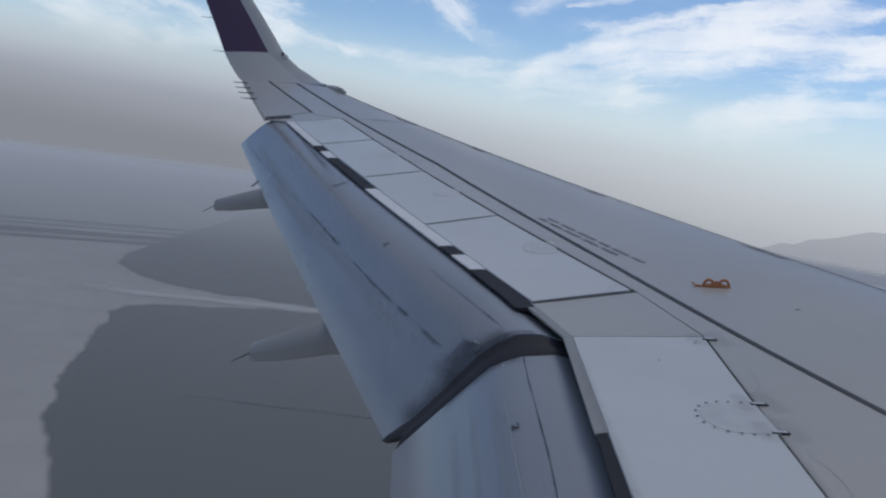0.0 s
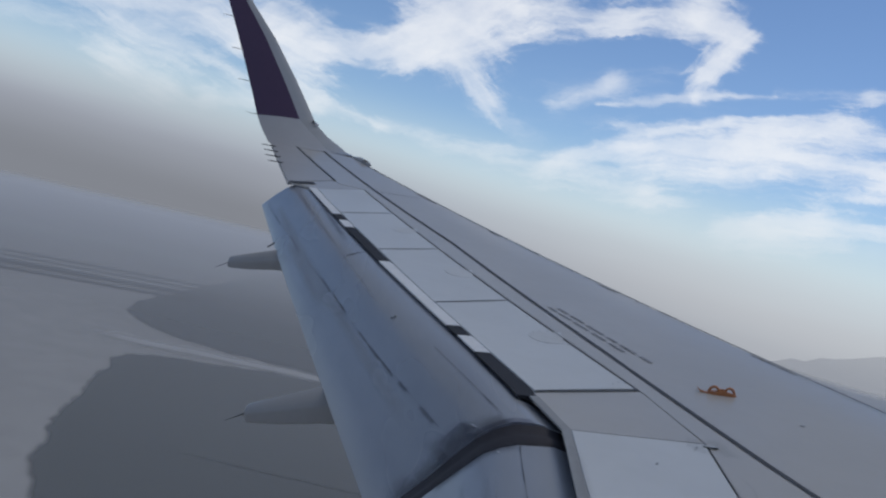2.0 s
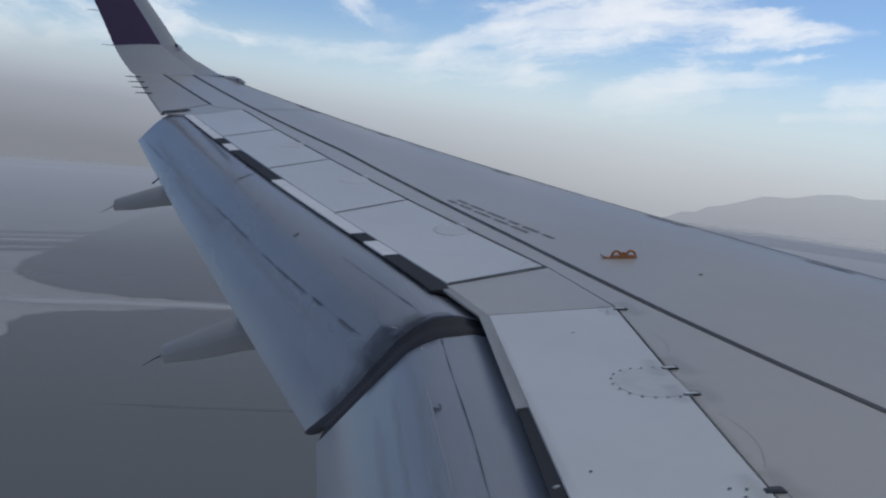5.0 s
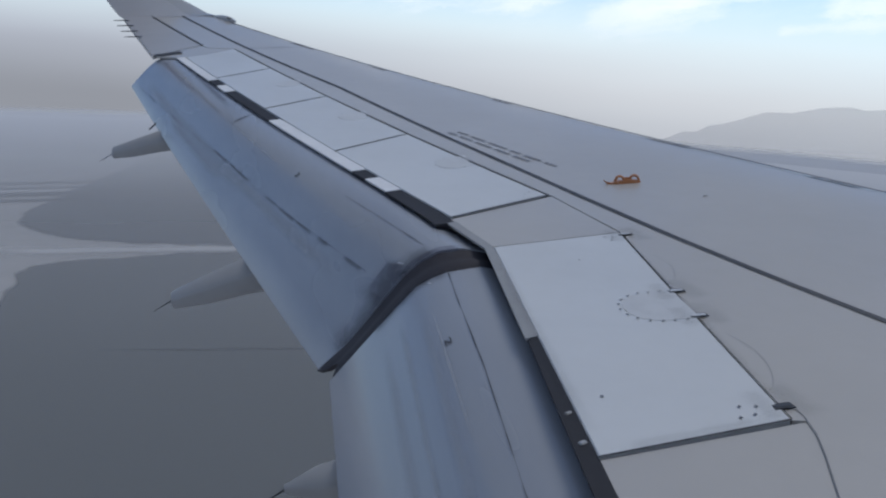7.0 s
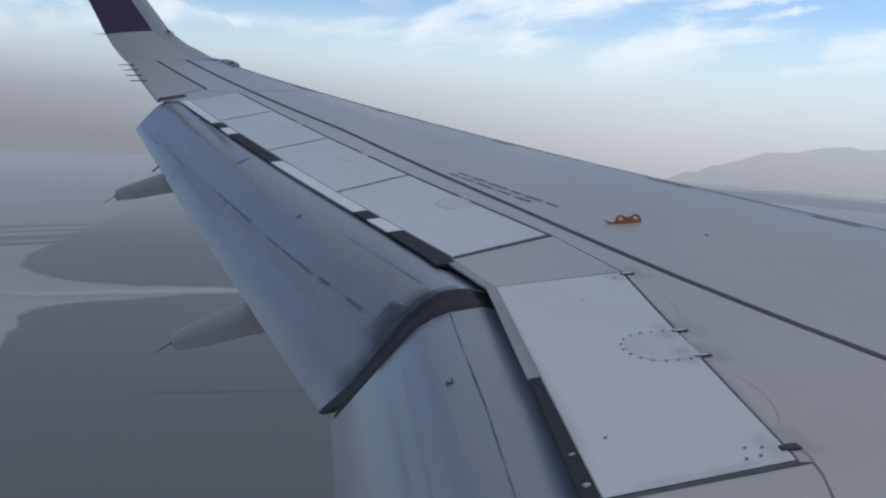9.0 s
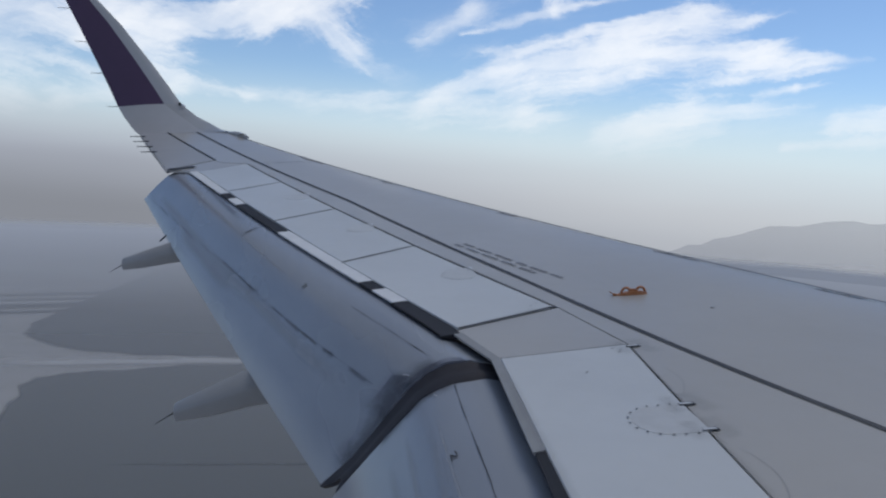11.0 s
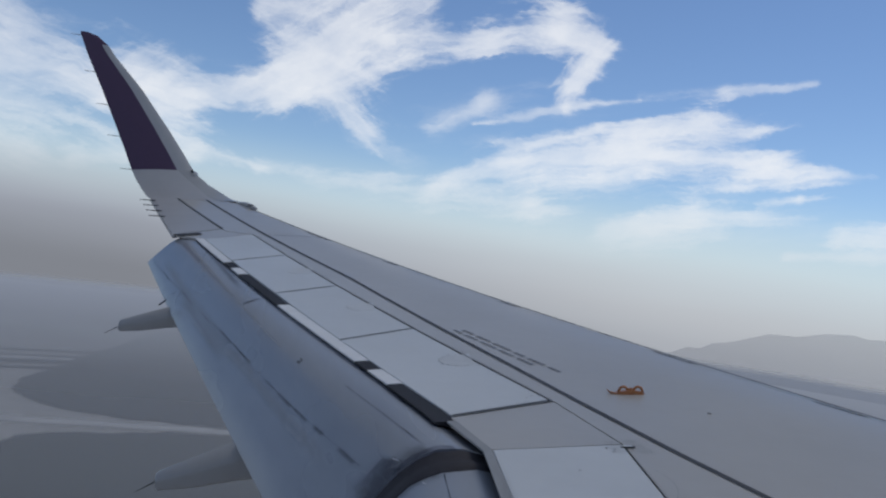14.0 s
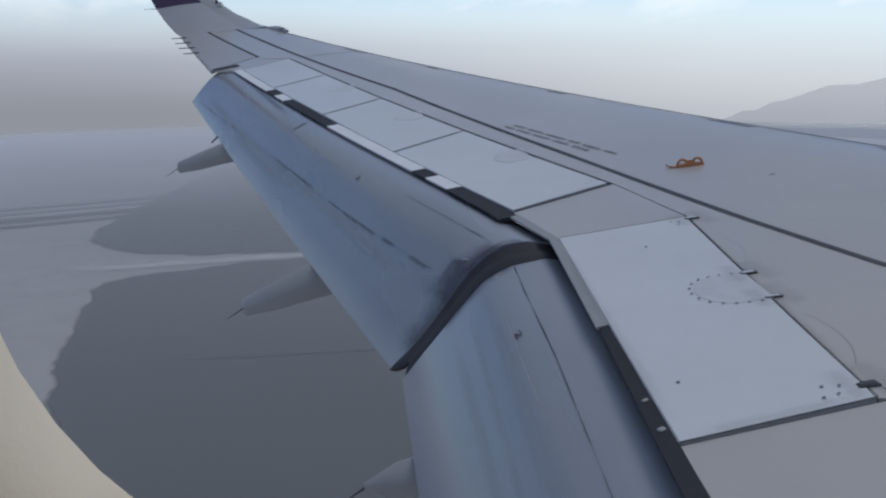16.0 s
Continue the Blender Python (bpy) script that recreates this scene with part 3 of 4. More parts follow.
flap_line("flap_seam", outer_flap, "outboard", [(8.4, 13.05), (7.55, 11.5), (6.6, 9.51), (6.25, 8.06), (5.9, 7.21), (5.7, 6.66)], 0.007, SEAM, ((8.25, 8.75), (11.9, 12.2), (10.2, 10.9), (6.95, 7.15)))


def flap_smear(flap, kind, u0, y0, u1, y1, du, mat, v0=-1.0, v1=1.0, n=12):
    """A film of dirt, wear or painted light on a flap along a line of (u, y), du wide in u."""
    rows = []
    for q in spread(0, 1, n):
        u, y = u0 + (u1 - u0) * q, y0 + (y1 - y0) * q
        rows.append([flap_point(kind, min(max(u + s, 0.5), 8.95), y, 0.004) for s in spread(-du if v0 < 0 else 0, du, 7)])
    return smear("grime_and_light_film", rows, mat, flap, v0, v1)


for y, u, w, span in ((12.3, 8.0, 0.10, 0.5), (11.2, 7.42, 0.11, 0.8), (10.4, 7.05, 0.09, 0.4), (9.65, 6.66, 0.14, 0.5), (9.2, 6.50, 0.12, 0.5), (8.95, 6.45, 0.16, 0.25), (8.3, 6.31, 0.10, 0.3), (7.95, 6.22, 0.16, 0.4), (7.62, 6.1, 0.13, 0.35), (7.3, 5.95, 0.17, 0.22), (6.85, 5.8, 0.15, 0.3)):
    flap_smear(outer_flap, "outboard", u - 0.04, y - span / 2, u + 0.06, y + span / 2, w, STREAK, n=8)
# soot beside the seal between the flaps, and where the air swirls behind it
for u0, u1, reach in ((3.0, 5.4, 0.20), (4.6, 6.7, 0.34), (6.0, 8.6, 0.2)):
    rows = [[flap_point("outboard", u, 6.352 + reach * s, 0.0065) for s in spread(0, 1, 6)] for u in spread(u0, u1, 14)]
    smear("soot", rows, SOOT, outer_flap, 0.0, 1.0)
for u0, u1, reach in ((2.6, 5.0, 0.11), (4.2, 7.6, 0.11)):
    rows = [[flap_point("inboard", u, 6.19 - reach * s, 0.005) for s in spread(0, 1, 6)] for u in spread(u0, u1, 14)]
    smear("soot", rows, SOOT, inner_flap, 0.0, 1.0)
flap_smear(outer_flap, "outboard", 4.6, 6.42, 4.8, 6.50, 0.12, CHAFE, n=8)
flap_smear(inner_flap, "inboard", 4.0, 6.10, 4.2, 6.15, 0.10, CHAFE, n=8)
# pale streaks along the span: the flaps' reflections painted on as films
for u0, y0, u1, y1, du in ((5.0, 6.0, 5.6, 3.6, 0.30), (5.9, 6.05, 6.3, 4.2, 0.22), (6.9, 6.0, 7.2, 3.2, 0.35), (4.5, 5.9, 4.8, 4.6, 0.14)):
    flap_smear(inner_flap, "inboard", u0, y0, u1, y1, du, SHEEN, n=14)
for u0, y0, u1, y1, du in ((7.4, 13.0, 7.0, 8.6, 0.7), (6.9, 9.6, 6.6, 6.8, 0.5), (3.9, 12.9, 4.4, 10.2, 0.22), (4.4, 10.2, 4.6, 8.6, 0.16), (7.9, 11.5, 7.6, 9.2, 0.5)):
    flap_smear(outer_flap, "outboard", u0, y0, u1, y1, du, SHEEN, n=18)
# a dull crease: the shade in its hollow painted on as a dark film
flap_smear(outer_flap, "outboard", 2.5, 13.2, 3.3, 10.3, 0.5, STREAK, n=20)
flap_line("flap_seam", outer_flap, "outboard", [(3.5, 7.56), (3.3, 6.96), (3.2, 6.46)], 0.005, SEAM, ((7.6, 8.0),))
flap_line("flap_seam", inner_flap, "inboard", [(2.95, 6.15), (3.15, 5.12), (3.65, 4.22), (4.2, 3.3)], 0.0055, INK)


def number_mark(flap, kind, u, y, size):
    """A small painted figure two, read from the tip."""
    bm = bmesh.new()
    pts = [(-0.5, 0.32), (-0.3, 0.5), (0.0, 0.5), (0.22, 0.3), (0.1, 0.05), (-0.35, -0.45), (0.4, -0.5)]
    pts = [(c, -a) for a, c in pts]
    for (a0, c0), (a1, c1) in zip(pts, pts[1:]):
        d = math.hypot(a1 - a0, c1 - c0)
        nx, ny = -(c1 - c0) / d * 0.09, (a1 - a0) / d * 0.09
        quad = [(a0 + nx, c0 + ny), (a0 - nx, c0 - ny), (a1 - nx, c1 - ny), (a1 + nx, c1 + ny)]
        bm.faces.new([bm.verts.new(flap_point(kind, u - a * size * 9, y + c * size * 1.9, 0.006)) for a, c in quad])
    part("number_mark", bm, INK, flap, "small black figure two")


number_mark(inner_flap, "inboard", 4.3, 5.44, 0.038)
number_mark(outer_flap, "outboard", 4.35, 8.26, 0.034)
# short dark arc across the flap, drawn as a thick line
flap_line("dark_arc", outer_flap, "outboard", [(4.15, 10.0), (2.85, 10.06)], 0.085, SEAM)

# rubber seal between the two flaps, ending in a torn point at the trailing edge
secs = []
for y, dz in ((6.165, -0.012), (6.19, 0.002), (6.23, 0.006), (6.27, -0.006), (6.31, -0.012), (6.345, 0.0), (6.372, -0.006)):
    q = (y - 6.17) / 0.205
    prof = [(a + (c - a) * q, b + (d - b) * q + dz) for (a, b), (c, d) in zip(INN, OUT_IN)]
    bite = 0.10 * max(0.0, 1 - abs(y - 6.25) / 0.07)
    (xa, za), (xb, zb) = prof[-2], prof[-1]
    reach = math.hypot(xb - xa, zb - za)
    over = (0.02 if y > 6.33 else -0.02) - bite
    prof[-1] = (xb + (xb - xa) / reach * over, zb + (zb - za) / reach * over)
    secs.append([(x, y, z) for x, z in prof] + [(prof[-1][0] + 0.03, y, prof[-1][1] - 0.012), (prof[-3][0], y, prof[-3][1] - 0.08), (prof[0][0], y, prof[0][1] - 0.1)])
part("flap_seal", loft(secs), GRIME, wing, "sooty black rubber seal between the flaps", 60)
secs = []
for u in spread(2.2, 6.3, 24):
    reach = 0.045 + 0.02 * noise.noise((u * 1.7, 4, 2)) + (0.15 * min(1, (u - 4.7) / 0.35) if u > 4.7 else 0) - (0.30 * (u - 5.9) if u > 5.9 else 0)
    secs.append([tuple(flap_point("outboard", u, y, 0.004)) for y in spread(6.355, 6.36 + max(reach, 0.02), 4)])
    secs[-1].insert(0, tuple(flap_point("outboard", u, 6.354, -0.03)))
part("scuff_plate", loft(secs, closed=False), SCUFF, outer_flap, "scuffed blue-grey plate at the flap's end", 60)

# ---- aileron ----
plate("aileron", [(-1.90, 13.25), (-2.745, 16.15), (-2.405, 16.37), (-1.36, 13.80)], TIPGREY, wing, "grey aileron with a dark hinge gap", 0.05, 0.002, 7)
strip("aileron_gap", [(-1.325, 13.78), (-2.385, 16.37)], 0.024, INK, wing, 0.006)
strip("aileron_gap", [(-1.86, 13.24), (-1.74, 13.28), (-1.56, 13.38)], 0.13, INK, wing, 0.006)

# ---- markings on the skin ----
strip("walkway_line", [(-1.965, 16.42), (-0.83, 13.70), (0.337, 10.97), (1.428, 7.87), (2.0, 6.147), (2.257, 5.434), (2.44, 4.956), (3.2, 2.6)], 0.038, INK, wing, 0.004, "black painted walkway line")
for (fx, fy), (bx, by), w in ((fronts[0], backs[0], 0.020), (fronts[1], backs[1], 0.015), (fronts[2], backs[2], 0.015), (fronts[3], backs[3], 0.014)):
    strip("panel_gap", [(bx, by), (fx, fy)], w, INK, wing, 0.006)
strip("panel_gap", [(0.858, 4.231), (1.600, 4.317)], 0.010, INK, wing, 0.006)
strip("panel_gap", [(1.602, 4.32), (1.716, 6.30)], 0.005, INK, wing, 0.006)
strip("panel_gap", [(fronts[0][0], fronts[0][1]), (fronts[4][0], fronts[4][1])], 0.005, SEAM, wing, 0.006)


def bow(x0, y0, x1, y1, out, n=13):
    return [(x0 + (x1 - x0) * q + out * 4 * q * (1 - q), y0 + (y1 - y0) * q) for q in spread(0, 1, n)]


strip("skin_scratch", bow(1.66, 4.55, 1.70, 5.0, 0.06), 0.0016, FADED, wing, 0.003)
strip("skin_scratch", bow(1.72, 5.60, 1.76, 5.95, 0.05), 0.0014, FADED, wing, 0.003)
strip("skin_seam", [(-1.75, 16.45), (-1.55, 16.46), (-1.2, 16.3)], 0.01, SEAM, wing, 0.003)
strip("panel_seam", [(1.655, 4.40), (1.655, 4.33), (1.634, 4.22), (1.591, 4.10), (1.515, 3.918), (1.423, 3.7), (1.291, 3.4), (1.116, 3.0)], 0.003, SEAM, wing, 0.003)
strip("leading_edge_seam", [(nose(y) - 0.020, y) for y in spread(2.4, 15.6, 34)], 0.034, SEAM, wing, 0.006)
bm = bmesh.new()
bmesh.ops.create_circle(bm, cap_ends=True, segments=9, radius=0.013, matrix=Matrix.Translation((2.49, 6.86, top(6.86) + 0.003)) @ Matrix.Diagonal((1.3, 0.8, 1, 1)))
part("skin_stain", bm, FADED, wing, "small faded spot on the skin")
strip("skin_seam", [(-0.72, 13.42), (0.02, 13.42)], 0.016, SEAM, wing, 0.003)
for row, (off, words) in enumerate(((0.085, (0.13, 0.18, 0.22, 0.19, 0.2)), (0.16, (0.16, 0.2, 0.24, 0.13, 0.2, 0.14)))):
    d = Vector((1.696 - 1.197, 7.765 - 8.902, 0)).normalized()
    side = Vector((-d.y, d.x, 0)) if -d.y > 0 else Vector((d.y, -d.x, 0))
    s = 0.02 + 0.03 * row
    for w in words:
        bm = bmesh.new()
        letters = max(int(w / 0.042), 2)
        pitch = w / letters
        for k in range(letters):
            tall = 0.018 + 0.003 * noise.noise((s * 9, k * 1.7, row))
            quad = []
            for x, j in ((s + k * pitch, -1), (s + k * pitch + pitch * 0.74, -1), (s + k * pitch + pitch * 0.74, 1), (s + k * pitch, 1)):
                q = Vector((1.10, 8.90, 0)) + d * x + side * (off - 0.03 + j * tall)
                quad.append(bm.verts.new((q.x, q.y, top(q.y) + 0.004)))
            bm.faces.new(quad)
        part("stencilled_word", bm, FADED, wing, "faded stencilled word, worn to a bar")
        s += w + 0.045

# ---- lifting eye ----
def lifting_eye():
    hook = thing("lifting_bracket", "orange double-eyed bracket fixed on the wing skin", "bracket")
    secs = []
    d = Vector((0.30, 0.0, 0)).normalized()
    n = Vector((-d.y, d.x, 0))
    p0 = Vector((1.995, 7.25, 0))
    base = []
    for s, wdt, h in ((-0.03, 0.01, 0.004), (0.02, 0.02, 0.010), (0.06, 0.025, 0.018), (0.12, 0.025, 0.024), (0.18, 0.025, 0.018), (0.21, 0.012, 0.006)):
        c = p0 + d * s
        z = top(c.y)
        base.append([tuple(c + n * a * wdt + Vector((0, 0, z + b))) for a, b in ((-1, -0.004), (-1, h), (1, h), (1, -0.004))])
    part("foot", loft(base), ORANGE, hook, "", 30)
    for s in (0.062, 0.165):
        c = p0 + d * s
        ring = []
        for a in spread(0, math.pi, 11):
            mid = c + d * (0.034 * math.cos(a)) + Vector((0, 0, top(c.y) + 0.006 + 0.042 * math.sin(a)))
            out = d * math.cos(a) + Vector((0, 0, math.sin(a)))
            ring.append([tuple(mid + out * (0.009 * math.cos(q)) + n * (0.012 * math.sin(q))) for q in spread(0, math.tau * 7 / 8, 8)])
        part("eye", loft(ring), ORANGE, hook, "", 60)


    web = []
    for s, h in ((0.080, 0.020), (0.095, 0.036), (0.1135, 0.040), (0.132, 0.036), (0.148, 0.020)):
        c = p0 + d * s
        web.append([tuple(c + n * a * 0.010 + Vector((0, 0, top(c.y) + b))) for a, b in ((-1, 0.004), (-1, h), (1, h), (1, 0.004))])
    part("web", loft(web), ORANGE, hook, "", 40)
    tail_rows = []
    for s, h, w in ((-0.01, 0.012, 0.012), (-0.03, 0.015, 0.009), (-0.045, 0.024, 0.006), (-0.052, 0.032, 0.004)):
        c = p0 + d * s
        tail_rows.append([tuple(c + n * a * w + Vector((0, 0, top(c.y) + h + b))) for a, b in ((-1, -0.008), (-1, 0), (1, 0), (1, -0.008))])
    part("tail", loft(tail_rows), ORANGE, hook, "", 40)


lifting_eye()


# ---- hinge fittings on the wide spoiler ----
for y in (6.29, 5.48, 5.20, 4.41):
    x = rear(y) - 0.025
    bm = bmesh.new()
    bmesh.ops.create_cube(bm, size=1, matrix=Matrix.Translation((x + 0.035, y, top(y) + 0.004)) @ Matrix.Diagonal((0.080, 0.046, 0.004, 1)))
    fit = part("hinge_cover", bm, INK, wing, "dark-edged hinge cover")
    bm = bmesh.new()
    bmesh.ops.create_cube(bm, size=1, matrix=Matrix.Translation((x + 0.035, y, top(y) + 0.006)) @ Matrix.Diagonal((0.064, 0.024, 0.004, 1)))
    bmesh.ops.bevel(bm, geom=bm.edges[:], offset=0.001, segments=1, affect="EDGES")
    part("cap", bm, BLISTER if y > 4.5 else INK, fit, "pale cap")


# dirt at the slat joints
for y, half in ((13.52, 0.34), (11.9, 0.16), (10.0, 0.16), (8.22, 0.24), (7.0, 0.2)):
    for s in (0.04, 0.07):
        skin_smear(nose(y + half) - s, y + half, nose(y - half) - s, y - half, 0.05, STREAK, wing, 0.002)

# grime round the hinges, corners and edges
for y in (6.27, 5.48, 5.20, 4.43):
    skin_smear(rear(y) + 0.10, y - 0.12, rear(y) + 0.04, y + 0.16, 0.10, GRUBBY, wing)
    skin_smear(rear(y) - 0.06, y - 0.12, rear(y) - 0.06, y + 0.12, 0.08, GRUBBY, s1, LIFT + 0.002)
skin_smear(1.62, 4.36, 1.71, 6.25, 0.035, GRUBBY, wing)
skin_smear(0.90, 4.26, 1.58, 4.345, 0.04, GRUBBY, s1, LIFT + 0.002)
skin_smear(0.88, 4.25, 0.94, 6.2, 0.05, GRUBBY, s1, LIFT + 0.002)
for (fx, fy), (bx, by) in zip(fronts, backs):
    skin_smear(bx + 0.05, by, fx, fy, 0.07, GRUBBY, wing, LIFT + 0.003)
for k in range(4):
    (fx0, fy0), (fx1, fy1) = fronts[k], fronts[k + 1]
    skin_smear(fx0, fy0, fx1, fy1, 0.045, GRUBBY, wing, LIFT + 0.003)

# ---- flap track fairings ----
def fairing(y, tail_x, tail_z, mid_x, mid_top, mid_low, fore, width, blunt=1.0):
    """A canoe-shaped fairing under the flap with a static wick at its tail."""
    secs = []
    stations = [(tail_x, tail_z + 0.045 * blunt, tail_z - 0.045 * blunt, 0.34 * blunt), (tail_x + 0.02, tail_z + 0.065 * blunt, tail_z - 0.06 * blunt, 0.46 * blunt),
                (tail_x + 0.45 * (mid_x - tail_x), tail_z + 0.03 + 0.47 * (mid_top - tail_z), tail_z - 0.045 + 0.4 * (mid_low - tail_z), 0.72),
                (mid_x, mid_top, mid_low, 0.95), (mid_x + 0.4, mid_top + 0.05, mid_low + 0.03, 1.0), (mid_x + fore * 0.6, mid_top + 0.02, mid_low + 0.08, 1.0), (mid_x + fore, mid_top, mid_top - 0.1, 0.3)]
    for x, zt, zb, w in stations:
        hw, h = width / 2 * w, zt - zb
        shape = [(0, 1.0), (0.40, 0.93), (0.78, 0.74), (0.97, 0.57), (1.0, 0.48), (0.93, 0.08), (0.84, 0.0), (-0.84, 0.0), (-0.93, 0.08), (-1.0, 0.48), (-0.97, 0.57), (-0.78, 0.74), (-0.40, 0.93)]
        secs.append([(x, y + a * hw, zb + b * h) for a, b in shape])
    f = part("flap_track_fairing", loft(secs), FAIRING, wing, "grey canoe-shaped flap track fairing", 26)
    bm = bmesh.new()
    bmesh.ops.create_cone(bm, cap_ends=True, segments=6, radius1=0.006, radius2=0.002, depth=0.17,
                          matrix=Matrix.Translation((tail_x - 0.07, y, tail_z - 0.045)) @ Matrix.Rotation(radians(-118), 4, "Y"))
    part("static_wick", bm, INK, f, "black static wick")
    return f


fairing(8.0, -1.10, -1.735, -0.52, -1.45, -1.71, 2.4, 0.30)
fairing(11.35, -2.12, -0.985, -1.62, -0.78, -1.00, 1.9, 0.22)
fairing(5.45, -0.25, -1.985, 0.10, -1.855, -2.03, 2.2, 0.24, 0.4)


# ---- winglet ----
TE = [(-2.75, 16.15, top(16.15) - 0.004), (-2.86, 16.40, 0.655), (-2.98, 16.66, 0.764), (-3.13, 16.93, 0.93), (-3.26, 17.14, 1.126), (-3.42, 17.27, 1.50), (-3.60, 17.386, 1.91), (-3.90, 17.55, 2.59), (-4.20, 17.71, 3.23), (-4.275, 17.735, 3.43), (-4.325, 17.745, 3.565), (-4.335, 17.75, 3.61)]
LE = [(-1.33, 16.12, top(16.12) - 0.004), (-1.50, 16.40, 0.648), (-1.685, 16.66, 0.76), (-1.93, 16.93, 0.90), (-2.20, 17.13, 1.12), (-2.42, 17.27, 1.46), (-2.70, 17.386, 1.88), (-3.19, 17.55, 2.57), (-3.70, 17.70, 3.17), (-3.84, 17.735, 3.37), (-4.03, 17.745, 3.535), (-4.20, 17.75, 3.60)]
SHAPE = [(0.0, 0.004), (0.15, 0.022), (0.4, 0.045), (0.6, 0.050), (0.73, 0.047), (0.85, 0.038), (0.94, 0.024), (1.0, 0.0)]


def winglet():
    w = new("winglet")
    w.parent = wing
    w["label"] = "upswept winglet, dark purple above a grey root"
    secs = []
    for i, (t, l) in enumerate(zip(TE, LE)):
        t, l = Vector(t), Vector(l)
        a, b = Vector(TE[max(i - 1, 0)]), Vector(TE[min(i + 1, len(TE) - 1)])
        span, chord = (b - a).normalized(), l - t
        n = chord.cross(span).normalized()
        if n.y > 0:
            n = -n
        if i < 2 and n.z < 0:
            n = -n
        upper = [t + chord * u + n * h * chord.length * (0.1, 0.3, 0.7, 1)[min(i, 3)] for u, h in SHAPE]
        lower = [t + chord * u - n * h * chord.length for u, h in SHAPE[-2:0:-1]] + [t - n * 0.004]
        secs.append(upper + lower)
    n = len(secs[0])
    for name, mat, label, want in (("root", TIPGREY, "grey winglet root", lambda i, u: i < 4 and u < 0.73), ("root_edge", FAIRING, "darker grey leading edge of the winglet root", lambda i, u: i < 4 and u >= 0.73), ("fin", FIN, "dark purple winglet fin", lambda i, u: i >= 4 and (u < 0.73 or i >= 9)),
                                   ("leading_edge", TIPGREY, "grey leading edge strip", lambda i, u: i >= 4 and u >= 0.73 and i < 9)):
        bm = bmesh.new()
        vs = [[None] * n for _ in secs]
        for i in range(len(secs) - 1):
            for j in range(n):
                k = (j + 1) % n
                u = [q for q, _ in SHAPE] + [q for q, _ in SHAPE[-2:0:-1]] + [0.0]
                if not want(i, (u[j] + u[k]) / 2):
                    continue
                quad = []
                for a, b in ((i, j), (i, k), (i + 1, k), (i + 1, j)):
                    if vs[a][b] is None:
                        vs[a][b] = bm.verts.new(secs[a][b])
                    quad.append(vs[a][b])
                bm.faces.new(quad)
        if name == "fin":
            bm.faces.new([v for v in vs[-1]])
        part(name, bm, mat, w, label, 50)
    for i in range(5):
        q = [0.0, 0.235, 0.46, 0.70, 0.97][i]
        p = Vector((-3.26, 17.14, 1.126)).lerp(Vector((-4.335, 17.75, 3.61)), q)
        bm = bmesh.new()
        bmesh.ops.create_cone(bm, cap_ends=True, segments=6, radius1=0.007, radius2=0.003, depth=0.2, matrix=Matrix.Translation(p + Vector((-0.10, 0, 0.01))) @ Matrix.Rotation(radians(-86), 4, "Y"))
        part("static_wick", bm, INK, w, "black static wick")


winglet()
bm = bmesh.new()
bmesh.ops.create_cube(bm, size=1, matrix=Matrix.Translation((-2.225, 17.10, 1.135)) @ Matrix.Rotation(radians(35), 4, "Y") @ Matrix.Diagonal((0.07, 0.04, 0.045, 1)))
bmesh.ops.bevel(bm, geom=bm.edges[:], offset=0.012, segments=2, affect="EDGES")
part("strobe_light", bm, INK, wing, "small dark strobe light on the winglet's edge", 40)
bm = bmesh.new()
bmesh.ops.create_uvsphere(bm, u_segments=10, v_segments=6, radius=1.0, matrix=Matrix.Translation((-2.165, 17.03, 1.105)) @ Matrix.Rotation(radians(35), 4, "Y") @ Matrix.Diagonal((0.05, 0.025, 0.022, 1)))
part("strobe_lens", bm, LIP, wing, "clear white strobe lens", 60)
bm = bmesh.new()
bmesh.ops.create_cube(bm, size=1, matrix=Matrix.Translation((-1.665, 11.30, -0.725)) @ Matrix.Rotation(radians(-38), 4, "Y") @ Matrix.Diagonal((0.10, 0.025, 0.018, 1)))
bmesh.ops.bevel(bm, geom=bm.edges[:], offset=0.006, segments=1, affect="EDGES")
part("hinge_arm", bm, SEAM, wing, "small dark hinge arm over the fairing")
# light housing on the tip's leading edge
secs = []
for q in spread(0, 1, 9):
    c = Vector((-1.02, 15.62, top(15.62) - 0.02)).lerp(Vector((-1.33, 16.12, top(16.12) - 0.02)), q)
    r = 0.012 + 0.040 * math.sin(math.pi * min(max(q, 0.02), 0.98)) ** 0.7
    secs.append([tuple(c + Vector((r * 1.6 * math.cos(a), 0, r * math.sin(a)))) for a in spread(0, math.tau * 9 / 10, 10)])
housing = part("tip_light", loft(secs), FAIRING, wing, "smooth grey light housing at the wing tip", 60)
bm = bmesh.new()
bmesh.ops.create_uvsphere(bm, u_segments=12, v_segments=8, radius=1.0, matrix=Matrix.Translation((-1.12, 15.80, top(15.8) + 0.012)) @ Matrix.Diagonal((0.05, 0.16, 0.012, 1)))
part("lens", bm, BLISTER, housing, "pale frosted lens", 60)
